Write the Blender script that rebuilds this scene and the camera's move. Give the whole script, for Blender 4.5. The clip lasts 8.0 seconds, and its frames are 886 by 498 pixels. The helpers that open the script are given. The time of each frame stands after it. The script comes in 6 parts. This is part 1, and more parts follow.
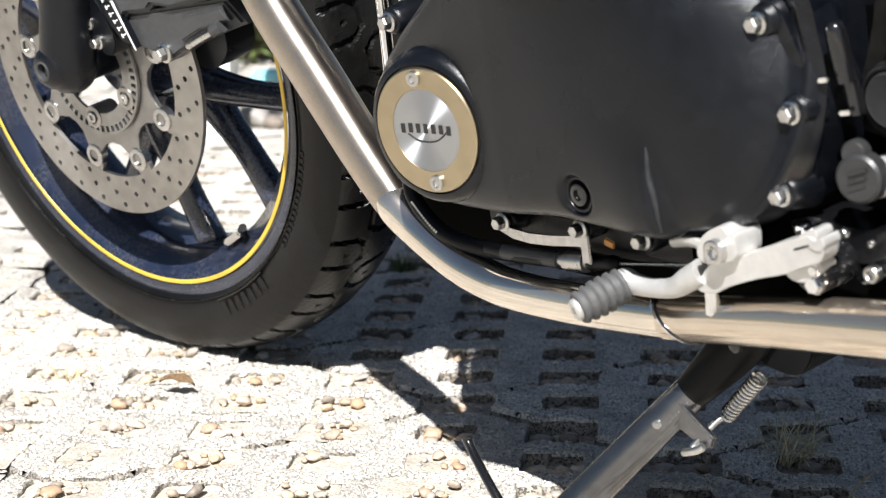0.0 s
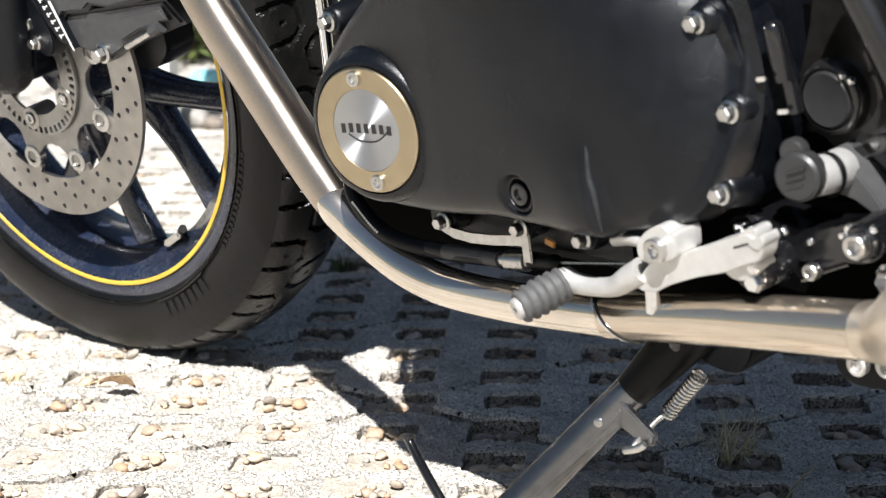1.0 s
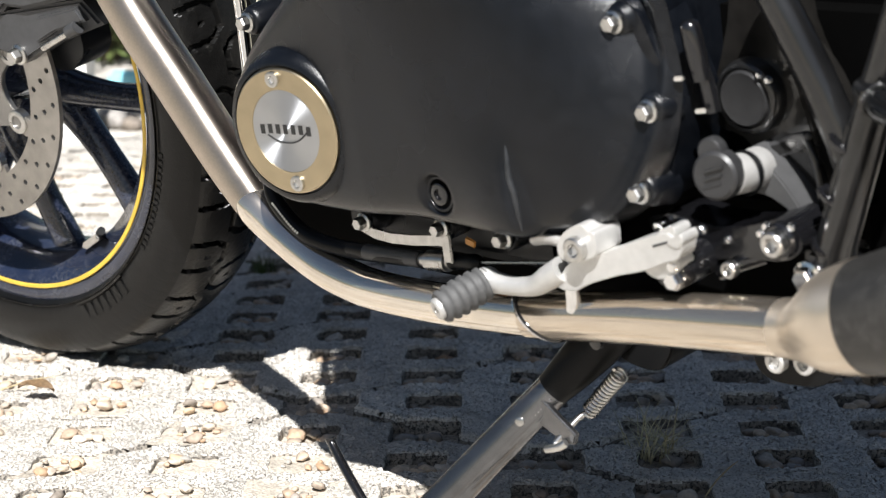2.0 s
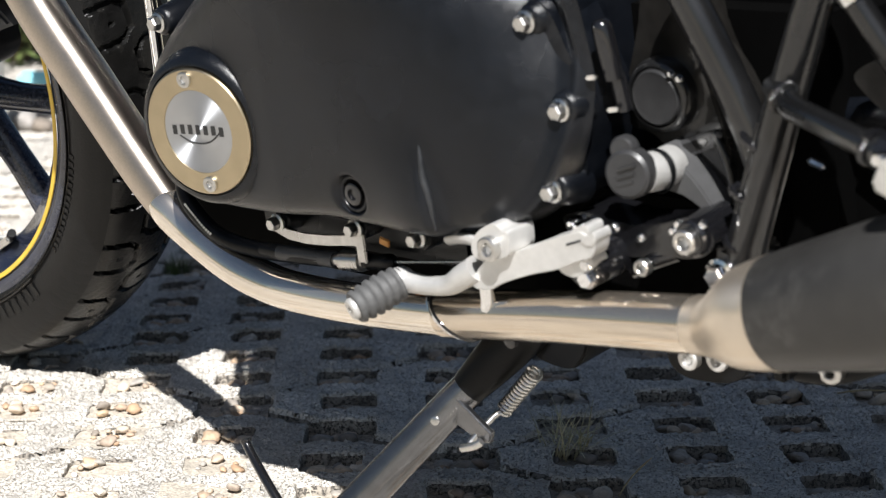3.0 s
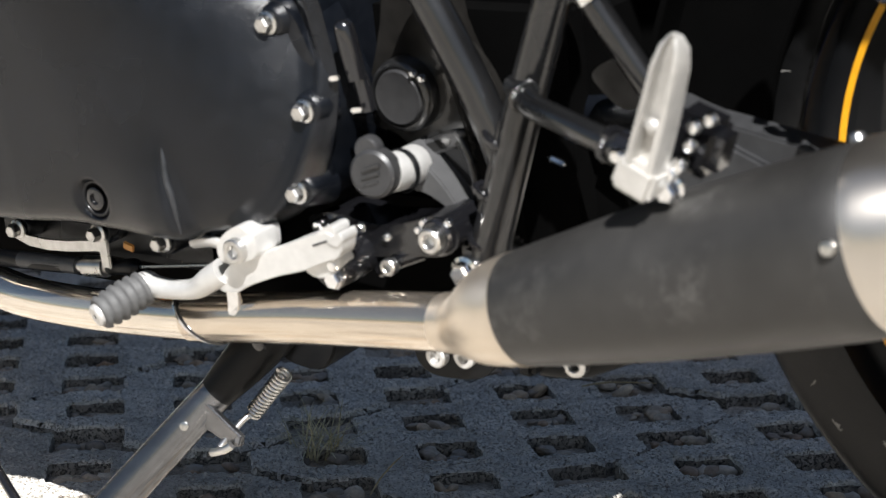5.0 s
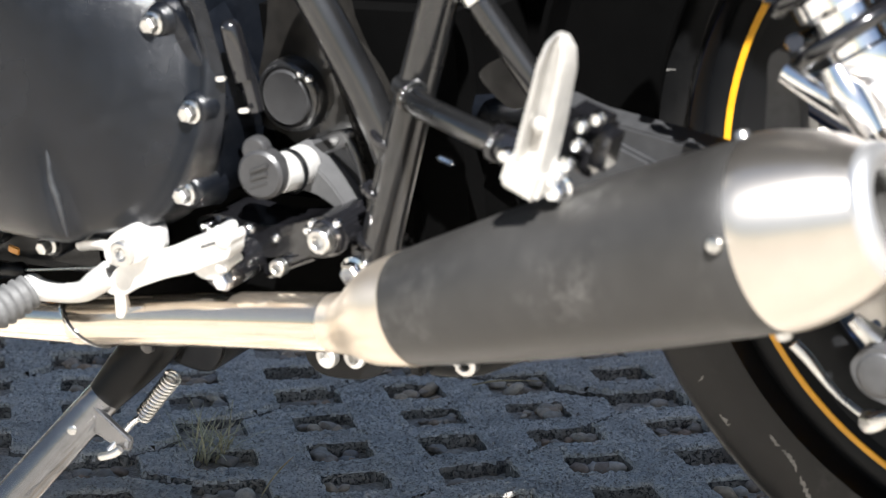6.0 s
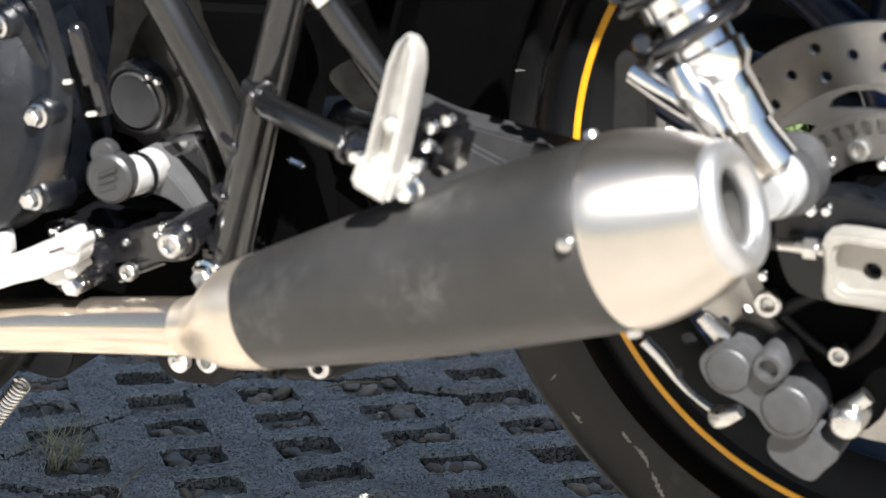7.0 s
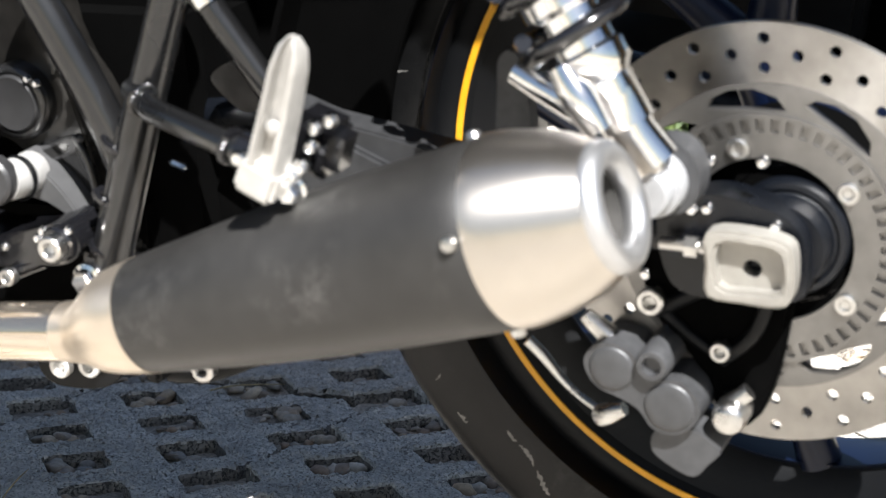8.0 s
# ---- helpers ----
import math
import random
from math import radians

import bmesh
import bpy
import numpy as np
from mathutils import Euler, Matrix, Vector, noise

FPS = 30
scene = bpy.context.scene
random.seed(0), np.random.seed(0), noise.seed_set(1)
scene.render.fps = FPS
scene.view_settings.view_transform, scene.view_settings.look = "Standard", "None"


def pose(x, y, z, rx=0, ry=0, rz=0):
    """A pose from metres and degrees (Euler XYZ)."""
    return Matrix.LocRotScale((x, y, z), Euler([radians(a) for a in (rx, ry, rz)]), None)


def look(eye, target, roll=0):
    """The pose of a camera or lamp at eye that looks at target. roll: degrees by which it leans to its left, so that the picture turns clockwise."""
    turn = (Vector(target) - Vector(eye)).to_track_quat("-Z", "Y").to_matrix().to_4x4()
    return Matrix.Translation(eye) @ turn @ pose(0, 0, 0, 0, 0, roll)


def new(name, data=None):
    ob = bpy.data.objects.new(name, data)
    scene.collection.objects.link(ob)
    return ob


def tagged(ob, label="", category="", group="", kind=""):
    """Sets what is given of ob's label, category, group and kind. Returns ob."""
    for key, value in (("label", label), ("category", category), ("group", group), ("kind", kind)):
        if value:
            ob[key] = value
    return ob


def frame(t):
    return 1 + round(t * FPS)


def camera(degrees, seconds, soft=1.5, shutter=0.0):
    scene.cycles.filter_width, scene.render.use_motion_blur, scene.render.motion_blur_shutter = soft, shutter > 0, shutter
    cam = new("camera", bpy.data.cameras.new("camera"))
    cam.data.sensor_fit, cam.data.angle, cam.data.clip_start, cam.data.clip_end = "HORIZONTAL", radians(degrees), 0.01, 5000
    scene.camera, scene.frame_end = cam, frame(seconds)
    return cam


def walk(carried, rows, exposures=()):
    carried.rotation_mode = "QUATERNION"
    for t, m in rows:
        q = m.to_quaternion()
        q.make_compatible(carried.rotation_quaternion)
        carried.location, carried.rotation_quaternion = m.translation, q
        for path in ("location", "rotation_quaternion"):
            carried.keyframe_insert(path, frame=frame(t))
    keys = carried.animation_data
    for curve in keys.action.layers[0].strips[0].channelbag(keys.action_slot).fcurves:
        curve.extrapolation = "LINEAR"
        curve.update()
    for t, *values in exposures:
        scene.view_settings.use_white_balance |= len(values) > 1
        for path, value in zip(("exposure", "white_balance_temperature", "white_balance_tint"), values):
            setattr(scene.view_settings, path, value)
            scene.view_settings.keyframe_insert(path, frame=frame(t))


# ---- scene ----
# ---- camera ----
cam = camera(25.53, 8.0, soft=1.1)
cam.data.dof.use_dof = True
cam.data.dof.focus_distance = 1.55
cam.data.dof.aperture_fstop = 11.5
EYE = (1.6963, -1.1191, 0.5193)
TURNS = [
    (0.0, 78.181, 1.037, 49.443),
    (0.5, 78.164, 1.001, 48.491),
    (1.0, 78.145, 0.974, 47.691),
    (1.2, 78.129, 0.960, 47.324),
    (2.3, 78.091, 0.838, 44.596),
    (2.5, 78.065, 0.819, 44.151),
    (3.0, 78.068, 0.755, 42.786),
    (3.5, 78.059, 0.681, 41.271),
    (4.0, 78.060, 0.581, 39.357),
    (4.5, 78.049, 0.444, 36.887),
    (4.7, 78.027, 0.409, 36.206),
    (5.8, 78.024, 0.235, 32.734),
    (6.0, 77.997, 0.197, 32.009),
    (6.5, 78.007, 0.087, 29.954),
    (7.0, 78.033, -0.040, 27.635),
    (7.5, 78.072, -0.163, 25.356),
    (8.0, 78.066, -0.215, 24.192),
]
walk(cam, [(t, pose(*EYE, rx, ry, rz)) for t, rx, ry, rz in TURNS], exposures=[(0.0, 0.98), (2.5, 0.86), (4.5, 0.76), (4.7, 0.82), (5.8, 1.90), (6.5, 1.87), (7.0, 1.71), (8.0, 1.62)])

# ---- light ----
TO_SUN = Vector((0.60, -0.72, 1.0)).normalized()
SUN_UP = math.asin(TO_SUN.z)
SUN_TURN = math.atan2(TO_SUN.x, TO_SUN.y)
world = bpy.data.worlds.new("sky")
scene.world = world
world.use_nodes = True
wn = world.node_tree.nodes
sky = wn.new("ShaderNodeTexSky")
sky.sky_type = "NISHITA"
sky.sun_disc = False
sky.sun_elevation = SUN_UP
sky.sun_rotation = SUN_TURN
sky.air_density, sky.dust_density, sky.ozone_density = 1.0, 1.0, 1.0
wn["Background"].inputs["Strength"].default_value = 0.030
world.node_tree.links.new(sky.outputs[0], wn["Background"].inputs["Color"])
sun = new("sun", bpy.data.lights.new("sun", "SUN"))
sun.data.energy = 5.0
sun.data.angle = radians(0.6)
sun.data.color = (1.0, 0.99, 0.98)
sun.matrix_world = look(TO_SUN * 20, (0, 0, 0))


# ---- materials ----
def material(name, colour, rough=0.5, metal=0.0, vary=0.15, scale=60.0, bump=0.0, bump_scale=None, stain=0.12,
             coat=0.0, rough_vary=0.12, stretch=(1, 1, 1), per_object=0.0, spec=0.5):
    """A surface with grain at one scale, stains at a larger one, and fine relief."""
    m = bpy.data.materials.new(name)
    m.use_nodes = True
    nt = m.node_tree
    n, ln = nt.nodes, nt.links
    b = n["Principled BSDF"]
    b.inputs["Metallic"].default_value = metal
    b.inputs["Coat Weight"].default_value = coat
    b.inputs["Coat Roughness"].default_value = 0.08
    b.inputs["Specular IOR Level"].default_value = spec
    tc, mp = n.new("ShaderNodeTexCoord"), n.new("ShaderNodeMapping")
    mp.inputs["Scale"].default_value = stretch
    ln.new(tc.outputs["Object"], mp.inputs["Vector"])
    grain, large = n.new("ShaderNodeTexNoise"), n.new("ShaderNodeTexNoise")
    for tex, sc, det in ((grain, scale, 6.0), (large, scale / 9.0, 4.0)):
        tex.inputs["Scale"].default_value = sc
        tex.inputs["Detail"].default_value = det
        ln.new(mp.outputs[0], tex.inputs["Vector"])

    def ramp(src, lo, hi):
        r = n.new("ShaderNodeMapRange")
        r.inputs["From Min"].default_value, r.inputs["From Max"].default_value = 0.3, 0.7
        r.inputs["To Min"].default_value, r.inputs["To Max"].default_value = lo, hi
        ln.new(src, r.inputs["Value"])
        return r.outputs[0]

    def times(a, c):
        t = n.new("ShaderNodeMath")
        t.operation = "MULTIPLY"
        ln.new(a, t.inputs[0])
        ln.new(c, t.inputs[1])
        return t.outputs[0]

    f = times(ramp(grain.outputs["Fac"], 1 - vary, 1 + vary), ramp(large.outputs["Fac"], 1 - stain, 1 + stain))
    if per_object:
        info = n.new("ShaderNodeObjectInfo")
        r = n.new("ShaderNodeMapRange")
        r.inputs["To Min"].default_value, r.inputs["To Max"].default_value = 1 - per_object, 1 + per_object
        ln.new(info.outputs["Random"], r.inputs["Value"])
        f = times(f, r.outputs[0])
    mix = n.new("ShaderNodeVectorMath")
    mix.operation = "SCALE"
    mix.inputs[0].default_value = colour
    ln.new(f, mix.inputs["Scale"])
    ln.new(mix.outputs[0], b.inputs["Base Color"])
    ln.new(ramp(large.outputs["Fac"], max(rough * (1 - rough_vary), 0.02), min(rough * (1 + rough_vary), 1)), b.inputs["Roughness"])
    if bump:
        bt = n.new("ShaderNodeTexNoise")
        bt.inputs["Scale"].default_value = bump_scale or scale * 4
        bt.inputs["Detail"].default_value = 5.0
        ln.new(mp.outputs[0], bt.inputs["Vector"])
        bp = n.new("ShaderNodeBump")
        bp.inputs["Strength"].default_value = 0.6
        bp.inputs["Distance"].default_value = bump
        ln.new(bt.outputs["Fac"], bp.inputs["Height"])
        ln.new(bp.outputs[0], b.inputs["Normal"])
    return m


RUBBER = material("tyre_rubber", (0.0034, 0.0033, 0.0032), 0.28, vary=0.25, scale=90, bump=0.0006, bump_scale=700, stain=0.35, spec=0.35)
BLACK_SATIN = material("black_satin_cast", (0.0030, 0.0038, 0.0056), 0.27, vary=0.2, scale=80, bump=0.0003, bump_scale=1500, stain=0.35, rough_vary=0.3, spec=0.38)
BLACK_GLOSS = material("black_gloss_paint", (0.006, 0.006, 0.007), 0.16, vary=0.1, scale=40, coat=0.6, stain=0.2, rough_vary=0.3)
BLACK_PLASTIC = material("black_plastic", (0.0031, 0.0034, 0.0040), 0.42, vary=0.15, scale=90, bump=0.0002, spec=0.2)
FRAME_BLACK = material("frame_black_paint", (0.0075, 0.0076, 0.0080), 0.36, vary=0.2, scale=60, coat=1.0, stain=0.35, rough_vary=0.3, bump=0.00012, bump_scale=160, spec=0.22)
PLATE_BLACK = material("dusty_black_paint", (0.0105, 0.0098, 0.0090), 0.30, vary=0.35, scale=90, coat=0.8, stain=0.45, bump=0.0004, bump_scale=220, spec=0.25)
# Paler satin black that paints a bright streak along the cover's crease.
GLINT = material("glint_grey", (0.020, 0.021, 0.023), 0.34, vary=0.35, scale=160, stain=0.4, rough_vary=0.3, spec=0.4)
CAP_GREY = material("filler_cap_plastic", (0.024, 0.024, 0.025), 0.40, vary=0.15, scale=120, bump=0.0002, bump_scale=900, stain=0.2)
ARM_GREY = material("arm_satin_grey", (0.030, 0.0305, 0.032), 0.38, 0.2, vary=0.2, scale=90, bump=0.0002, bump_scale=900, stain=0.3, rough_vary=0.3)
BLACK_MATT = material("muffler_black", (0.018, 0.0172, 0.0163), 0.44, vary=0.12, scale=70, bump=0.0002, bump_scale=900, stain=0.3, rough_vary=0.25)
STEEL = material("brushed_steel", (0.56, 0.49, 0.42), 0.40, 1.0, vary=0.05, scale=500, stretch=(1, 1, 1), bump=0.00003, bump_scale=1400, stain=0.06, rough_vary=0.1)
POLISHED = material("polished_steel", (0.70, 0.61, 0.505), 0.14, 0.94, vary=0.02, scale=30, bump=0.00001, bump_scale=60, stain=0.06, rough_vary=0.25)
SLEEVE = material("polished_sleeve", (0.84, 0.765, 0.67), 0.14, 0.94, vary=0.02, scale=30, bump=0.00001, bump_scale=60, stain=0.06, rough_vary=0.25)
STEEL_CAP = material("brushed_cap", (0.60, 0.555, 0.50), 0.34, 0.97, vary=0.04, scale=40, bump=0.00002, bump_scale=300, stain=0.05)
DISC_STEEL = material("disc_steel", (0.43, 0.41, 0.385), 0.40, 1.0, vary=0.14, scale=60, bump=0.0001, bump_scale=400, stain=0.18)
CONE = material("cone_steel", (0.66, 0.575, 0.475), 0.29, 0.88, vary=0.06, scale=40, stain=0.08, bump=0.00003)
REAR_DISC = material("rear_disc_steel", (0.37, 0.355, 0.335), 0.30, 1.0, vary=0.14, scale=60, bump=0.0001, bump_scale=400, stain=0.22)
CARRIER = material("disc_carrier", (0.34, 0.33, 0.315), 0.36, 0.9, vary=0.1, scale=80, bump=0.0001, bump_scale=400, stain=0.15)
REAR_CARRIER = material("rear_carrier", (0.22, 0.213, 0.203), 0.40, 0.9, vary=0.1, scale=80, bump=0.0001, bump_scale=400, stain=0.2)
ALLOY = material("cast_alloy", (0.62, 0.61, 0.59), 0.42, 0.55, vary=0.06, scale=120, bump=0.0003, bump_scale=900, stain=0.1)
CHROME = material("chrome", (0.90, 0.90, 0.90), 0.13, 1.0, vary=0.04, scale=60, stain=0.06, rough_vary=0.5)
ZINC = material("zinc_bolt", (0.58, 0.57, 0.55), 0.28, 1.0, vary=0.1, scale=200, stain=0.15)
ELBOW = material("elbow_alloy", (0.095, 0.095, 0.097), 0.45, 0.4, vary=0.08, scale=120, bump=0.0003, bump_scale=900)
BRASS = material("badge_brass", (0.50, 0.415, 0.28), 0.32, 1.0, vary=0.06, scale=60, bump=0.0001, bump_scale=300)
BLUE_PAINT = material("wheel_paint", (0.009, 0.014, 0.032), 0.22, vary=0.12, scale=60, coat=0.5, stain=0.2)
# Copy of wheel_paint for the rear wheel, its shade put into the colour.
SHADED_BLUE = material("shaded_wheel_paint", (0.0028, 0.0060, 0.019), 0.34, vary=0.12, scale=60, coat=0.0, spec=0.3, stain=0.2)
YELLOW = material("yellow_stripe", (0.74, 0.49, 0.06), 0.4, vary=0.08, scale=80)
# Same yellow as the front stripe, deepened to orange for the rear's shade.
SHADED_YELLOW = material("shaded_stripe", (0.70, 0.33, 0.012), 0.4, vary=0.10, scale=80)
ADJUSTER = material("adjuster_alloy", (0.33, 0.315, 0.285), 0.45, 0.4, vary=0.08, scale=120, bump=0.0003, bump_scale=900, stain=0.12)
STAY_GREY = material("dusty_grey_plastic", (0.060, 0.059, 0.058), 0.6, vary=0.2, scale=120, bump=0.0002, stain=0.3)
GREY_CAST = material("grey_cast", (0.062, 0.063, 0.066), 0.45, 0.3, vary=0.12, scale=150, bump=0.0003, bump_scale=1200)
# Near-black: shade inside holes and behind the frame is put into the colour.
DARK = material("shaded_insides", (0.0009, 0.0009, 0.0009), 0.85, vary=0.2, scale=60, spec=0.04)
WHITE_PAINT = material("white_lettering", (0.75, 0.75, 0.74), 0.5, vary=0.05, scale=60)
BLACK_INK = material("black_lettering", (0.012, 0.012, 0.012), 0.5, vary=0.05, scale=60)
CONCRETE = material("paver_concrete", (0.70, 0.655, 0.59), 0.92, vary=0.16, scale=200, bump=0.0060, bump_scale=300, stain=0.18, per_object=0.14)


def porous(m, scale, depth, share, dark):
    """Gives a concrete a gritty skin: irregular open pores of two sizes, sunk into it, their shade painted as a darker
    colour. share: how far they spread.
    """
    nt = m.node_tree
    n, ln = nt.nodes, nt.links
    tc = [q for q in n if q.type == "TEX_COORD"][0]
    mul = [q for q in n if q.type == "VECT_MATH"][0]
    bsdf, last = n["Principled BSDF"], [q for q in n if q.type == "BUMP"][0]
    colour = mul.outputs[0]
    for size, edge, soft, d in ((scale, share, 0.10, depth), (scale * 0.42, share - 0.105, 0.05, depth * 1.6)):
        tex, pore, mix, sink = n.new("ShaderNodeTexNoise"), n.new("ShaderNodeMapRange"), n.new("ShaderNodeMix"), n.new("ShaderNodeBump")
        tex.inputs["Scale"].default_value, tex.inputs["Detail"].default_value = size, 3.0
        tex.inputs["Roughness"].default_value, tex.inputs["Distortion"].default_value = 0.62, 0.5
        ln.new(tc.outputs["Object"], tex.inputs["Vector"])
        pore.inputs["From Min"].default_value, pore.inputs["From Max"].default_value = edge - soft, edge
        ln.new(tex.outputs["Fac"], pore.inputs["Value"])
        mix.data_type = "RGBA"
        mix.inputs["A"].default_value = (*dark, 1)
        ln.new(pore.outputs[0], mix.inputs["Factor"])
        ln.new(colour, mix.inputs["B"])
        colour = mix.outputs["Result"]
        sink.inputs["Strength"].default_value, sink.inputs["Distance"].default_value = 0.85, d
        ln.new(pore.outputs[0], sink.inputs["Height"])
        ln.new(last.outputs[0], sink.inputs["Normal"])
        last = sink
    ln.new(colour, bsdf.inputs["Base Color"])
    ln.new(last.outputs[0], bsdf.inputs["Normal"])


# Darker concrete copy for hole walls; their shade is put into the colour.
HOLE_SHADE = material("shaded_hole_concrete", (0.34, 0.305, 0.26), 0.95, vary=0.25, scale=200, bump=0.0012, bump_scale=900, stain=0.30, per_object=0.12)
porous(CONCRETE, 470.0, 0.0046, 0.465, (0.42, 0.375, 0.31))
porous(HOLE_SHADE, 360.0, 0.0030, 0.49, (0.13, 0.12, 0.105))


def scuffed(m, colour, scale, lo, hi, most):
    """Adds pale scuffs and dust in patches to a surface."""
    nt = m.node_tree
    n, ln = nt.nodes, nt.links
    tc = [q for q in n if q.type == "TEX_COORD"][0]
    bsdf = n["Principled BSDF"]
    under = bsdf.inputs["Base Color"].links[0].from_socket
    patch, fine = n.new("ShaderNodeTexNoise"), n.new("ShaderNodeTexNoise")
    for tex, sc, det in ((patch, scale, 3.0), (fine, scale * 11, 6.0)):
        tex.inputs["Scale"].default_value, tex.inputs["Detail"].default_value = sc, det
        tex.inputs["Distortion"].default_value = 0.6
        tex.noise_dimensions = "4D"
        tex.inputs["W"].default_value = 3.7
        ln.new(tc.outputs["Object"], tex.inputs["Vector"])
    edge, grain, both = n.new("ShaderNodeMapRange"), n.new("ShaderNodeMapRange"), n.new("ShaderNodeMath")
    edge.inputs["From Min"].default_value, edge.inputs["From Max"].default_value = lo, hi
    grain.inputs["From Min"].default_value, grain.inputs["From Max"].default_value = 0.42, 0.68
    grain.inputs["To Max"].default_value = most
    ln.new(patch.outputs["Fac"], edge.inputs["Value"])
    ln.new(fine.outputs["Fac"], grain.inputs["Value"])
    both.operation = "MULTIPLY"
    ln.new(edge.outputs[0], both.inputs[0])
    ln.new(grain.outputs[0], both.inputs[1])
    mix = n.new("ShaderNodeMix")
    mix.data_type = "RGBA"
    mix.inputs["B"].default_value = (*colour, 1)
    ln.new(both.outputs[0], mix.inputs["Factor"])
    ln.new(under, mix.inputs["A"])
    ln.new(mix.outputs["Result"], bsdf.inputs["Base Color"])


def brushed(m, amount, axis=""):
    """Makes a metal brushed: its gloss spreads across the brush marks. axis: spun about that axis of the object, or else round a bar."""
    nt = m.node_tree
    b = nt.nodes["Principled BSDF"]
    tangent = nt.nodes.new("ShaderNodeTangent")
    if axis:
        tangent.direction_type, tangent.axis = "RADIAL", axis
        b.inputs["Anisotropic Rotation"].default_value = 0.25
    else:
        tangent.direction_type = "UV_MAP"
    b.inputs["Anisotropic"].default_value = amount
    nt.links.new(tangent.outputs[0], b.inputs["Tangent"])


for metal, amount in ((STEEL, 0.88), (POLISHED, 0.5), (SLEEVE, 0.4), (STEEL_CAP, 0.75), (CONE, 0.8)):
    brushed(metal, amount)
brushed(REAR_DISC, 0.85, "Y")
brushed(DISC_STEEL, 0.5, "Y")
SIDEWALL = material("dusty_sidewall", (0.0042, 0.0043, 0.0045), 0.38, vary=0.2, scale=90, bump=0.0004, bump_scale=600, stain=0.3, spec=0.24)
scuffed(BLACK_MATT, (0.30, 0.29, 0.27), 15.0, 0.52, 0.76, 0.22)
scuffed(BLACK_SATIN, (0.050, 0.053, 0.060), 9.0, 0.50, 0.80, 0.16)
scuffed(SIDEWALL, (0.10, 0.10, 0.098), 22.0, 0.62, 0.76, 0.22)
scuffed(BLUE_PAINT, (0.16, 0.16, 0.165), 30.0, 0.36, 0.62, 0.30)
scuffed(RUBBER, (0.14, 0.135, 0.12), 60.0, 0.62, 0.74, 0.22)
SOIL = material("soil", (0.36, 0.31, 0.235), 0.95, vary=0.35, scale=120, bump=0.004, bump_scale=150, stain=0.3)


# ---- mesh helpers ----
LEAN = 9.276
bike = tagged(new("motorcycle"), "black roadster motorcycle leaning on its side stand", "motorcycle")
bike.matrix_world = pose(0, 0, 0.0115, LEAN, 0, 0)


def part(name, bm, mat, parent, label="", smooth=40.0, m=None):
    """Links a bmesh (or a mesh) as one object under its parent."""
    if isinstance(bm, bmesh.types.BMesh):
        me = bpy.data.meshes.new(name)
        bmesh.ops.recalc_face_normals(bm, faces=bm.faces)
        bm.to_mesh(me)
        bm.free()
        me.materials.append(mat)
        if smooth:
            me.shade_smooth()
            me.set_sharp_from_angle(angle=radians(smooth))
    else:
        me = bm
    ob = new(name, me)
    ob.parent = parent
    if m is not None:
        ob.matrix_basis = m
    if label:
        ob["label"] = label
    return ob


def catmull(pts, steps=8):
    """Points along a smooth line through pts."""
    P = [Vector(p) for p in pts]
    out = []
    for i in range(len(P) - 1):
        a, b, c, d = P[max(i - 1, 0)], P[i], P[i + 1], P[min(i + 2, len(P) - 1)]
        for k in range(steps):
            t = k / steps
            out.append(0.5 * ((2 * b) + (c - a) * t + (2 * a - 5 * b + 4 * c - d) * t * t + (3 * b - a - 3 * c + d) * t ** 3))
    return out + [P[-1]]


def sweep(bm, pts, radius, seg=20, steps=8, cap=True, flat=1.0):
    """A round bar along a smooth line; radius: a number or one for each given point."""
    radii = radius if isinstance(radius, (list, tuple)) else [radius] * len(pts)
    line = catmull(pts, steps) if steps > 1 else [Vector(p) for p in pts]
    rr = [v.x for v in catmull([(r, 0, 0) for r in radii], steps)] if steps > 1 else list(radii)
    up = None
    rings = []
    for i, p in enumerate(line):
        d = (line[min(i + 1, len(line) - 1)] - line[max(i - 1, 0)]).normalized()
        if up is None:
            up = d.orthogonal().normalized()
        up = (up - d * up.dot(d)).normalized()
        side = d.cross(up)
        rings.append([bm.verts.new(p + (up * math.cos(a) + side * math.sin(a) * flat) * rr[i]) for a in (2 * math.pi * k / seg for k in range(seg))])
    uv = bm.loops.layers.uv.verify()
    for i, (a, b) in enumerate(zip(rings, rings[1:])):
        for k in range(seg):
            f = bm.faces.new((a[k], a[(k + 1) % seg], b[(k + 1) % seg], b[k]))
            for lp, u, v in zip(f.loops, (i, i, i + 1, i + 1), (k, k + 1, k + 1, k)):
                lp[uv].uv = (u / len(rings), v / seg)
    if cap:
        bm.faces.new(rings[0][::-1])
        bm.faces.new(rings[-1])
    return bm


def bar(pts, radius, **kw):
    return sweep(bmesh.new(), pts, radius, **kw)


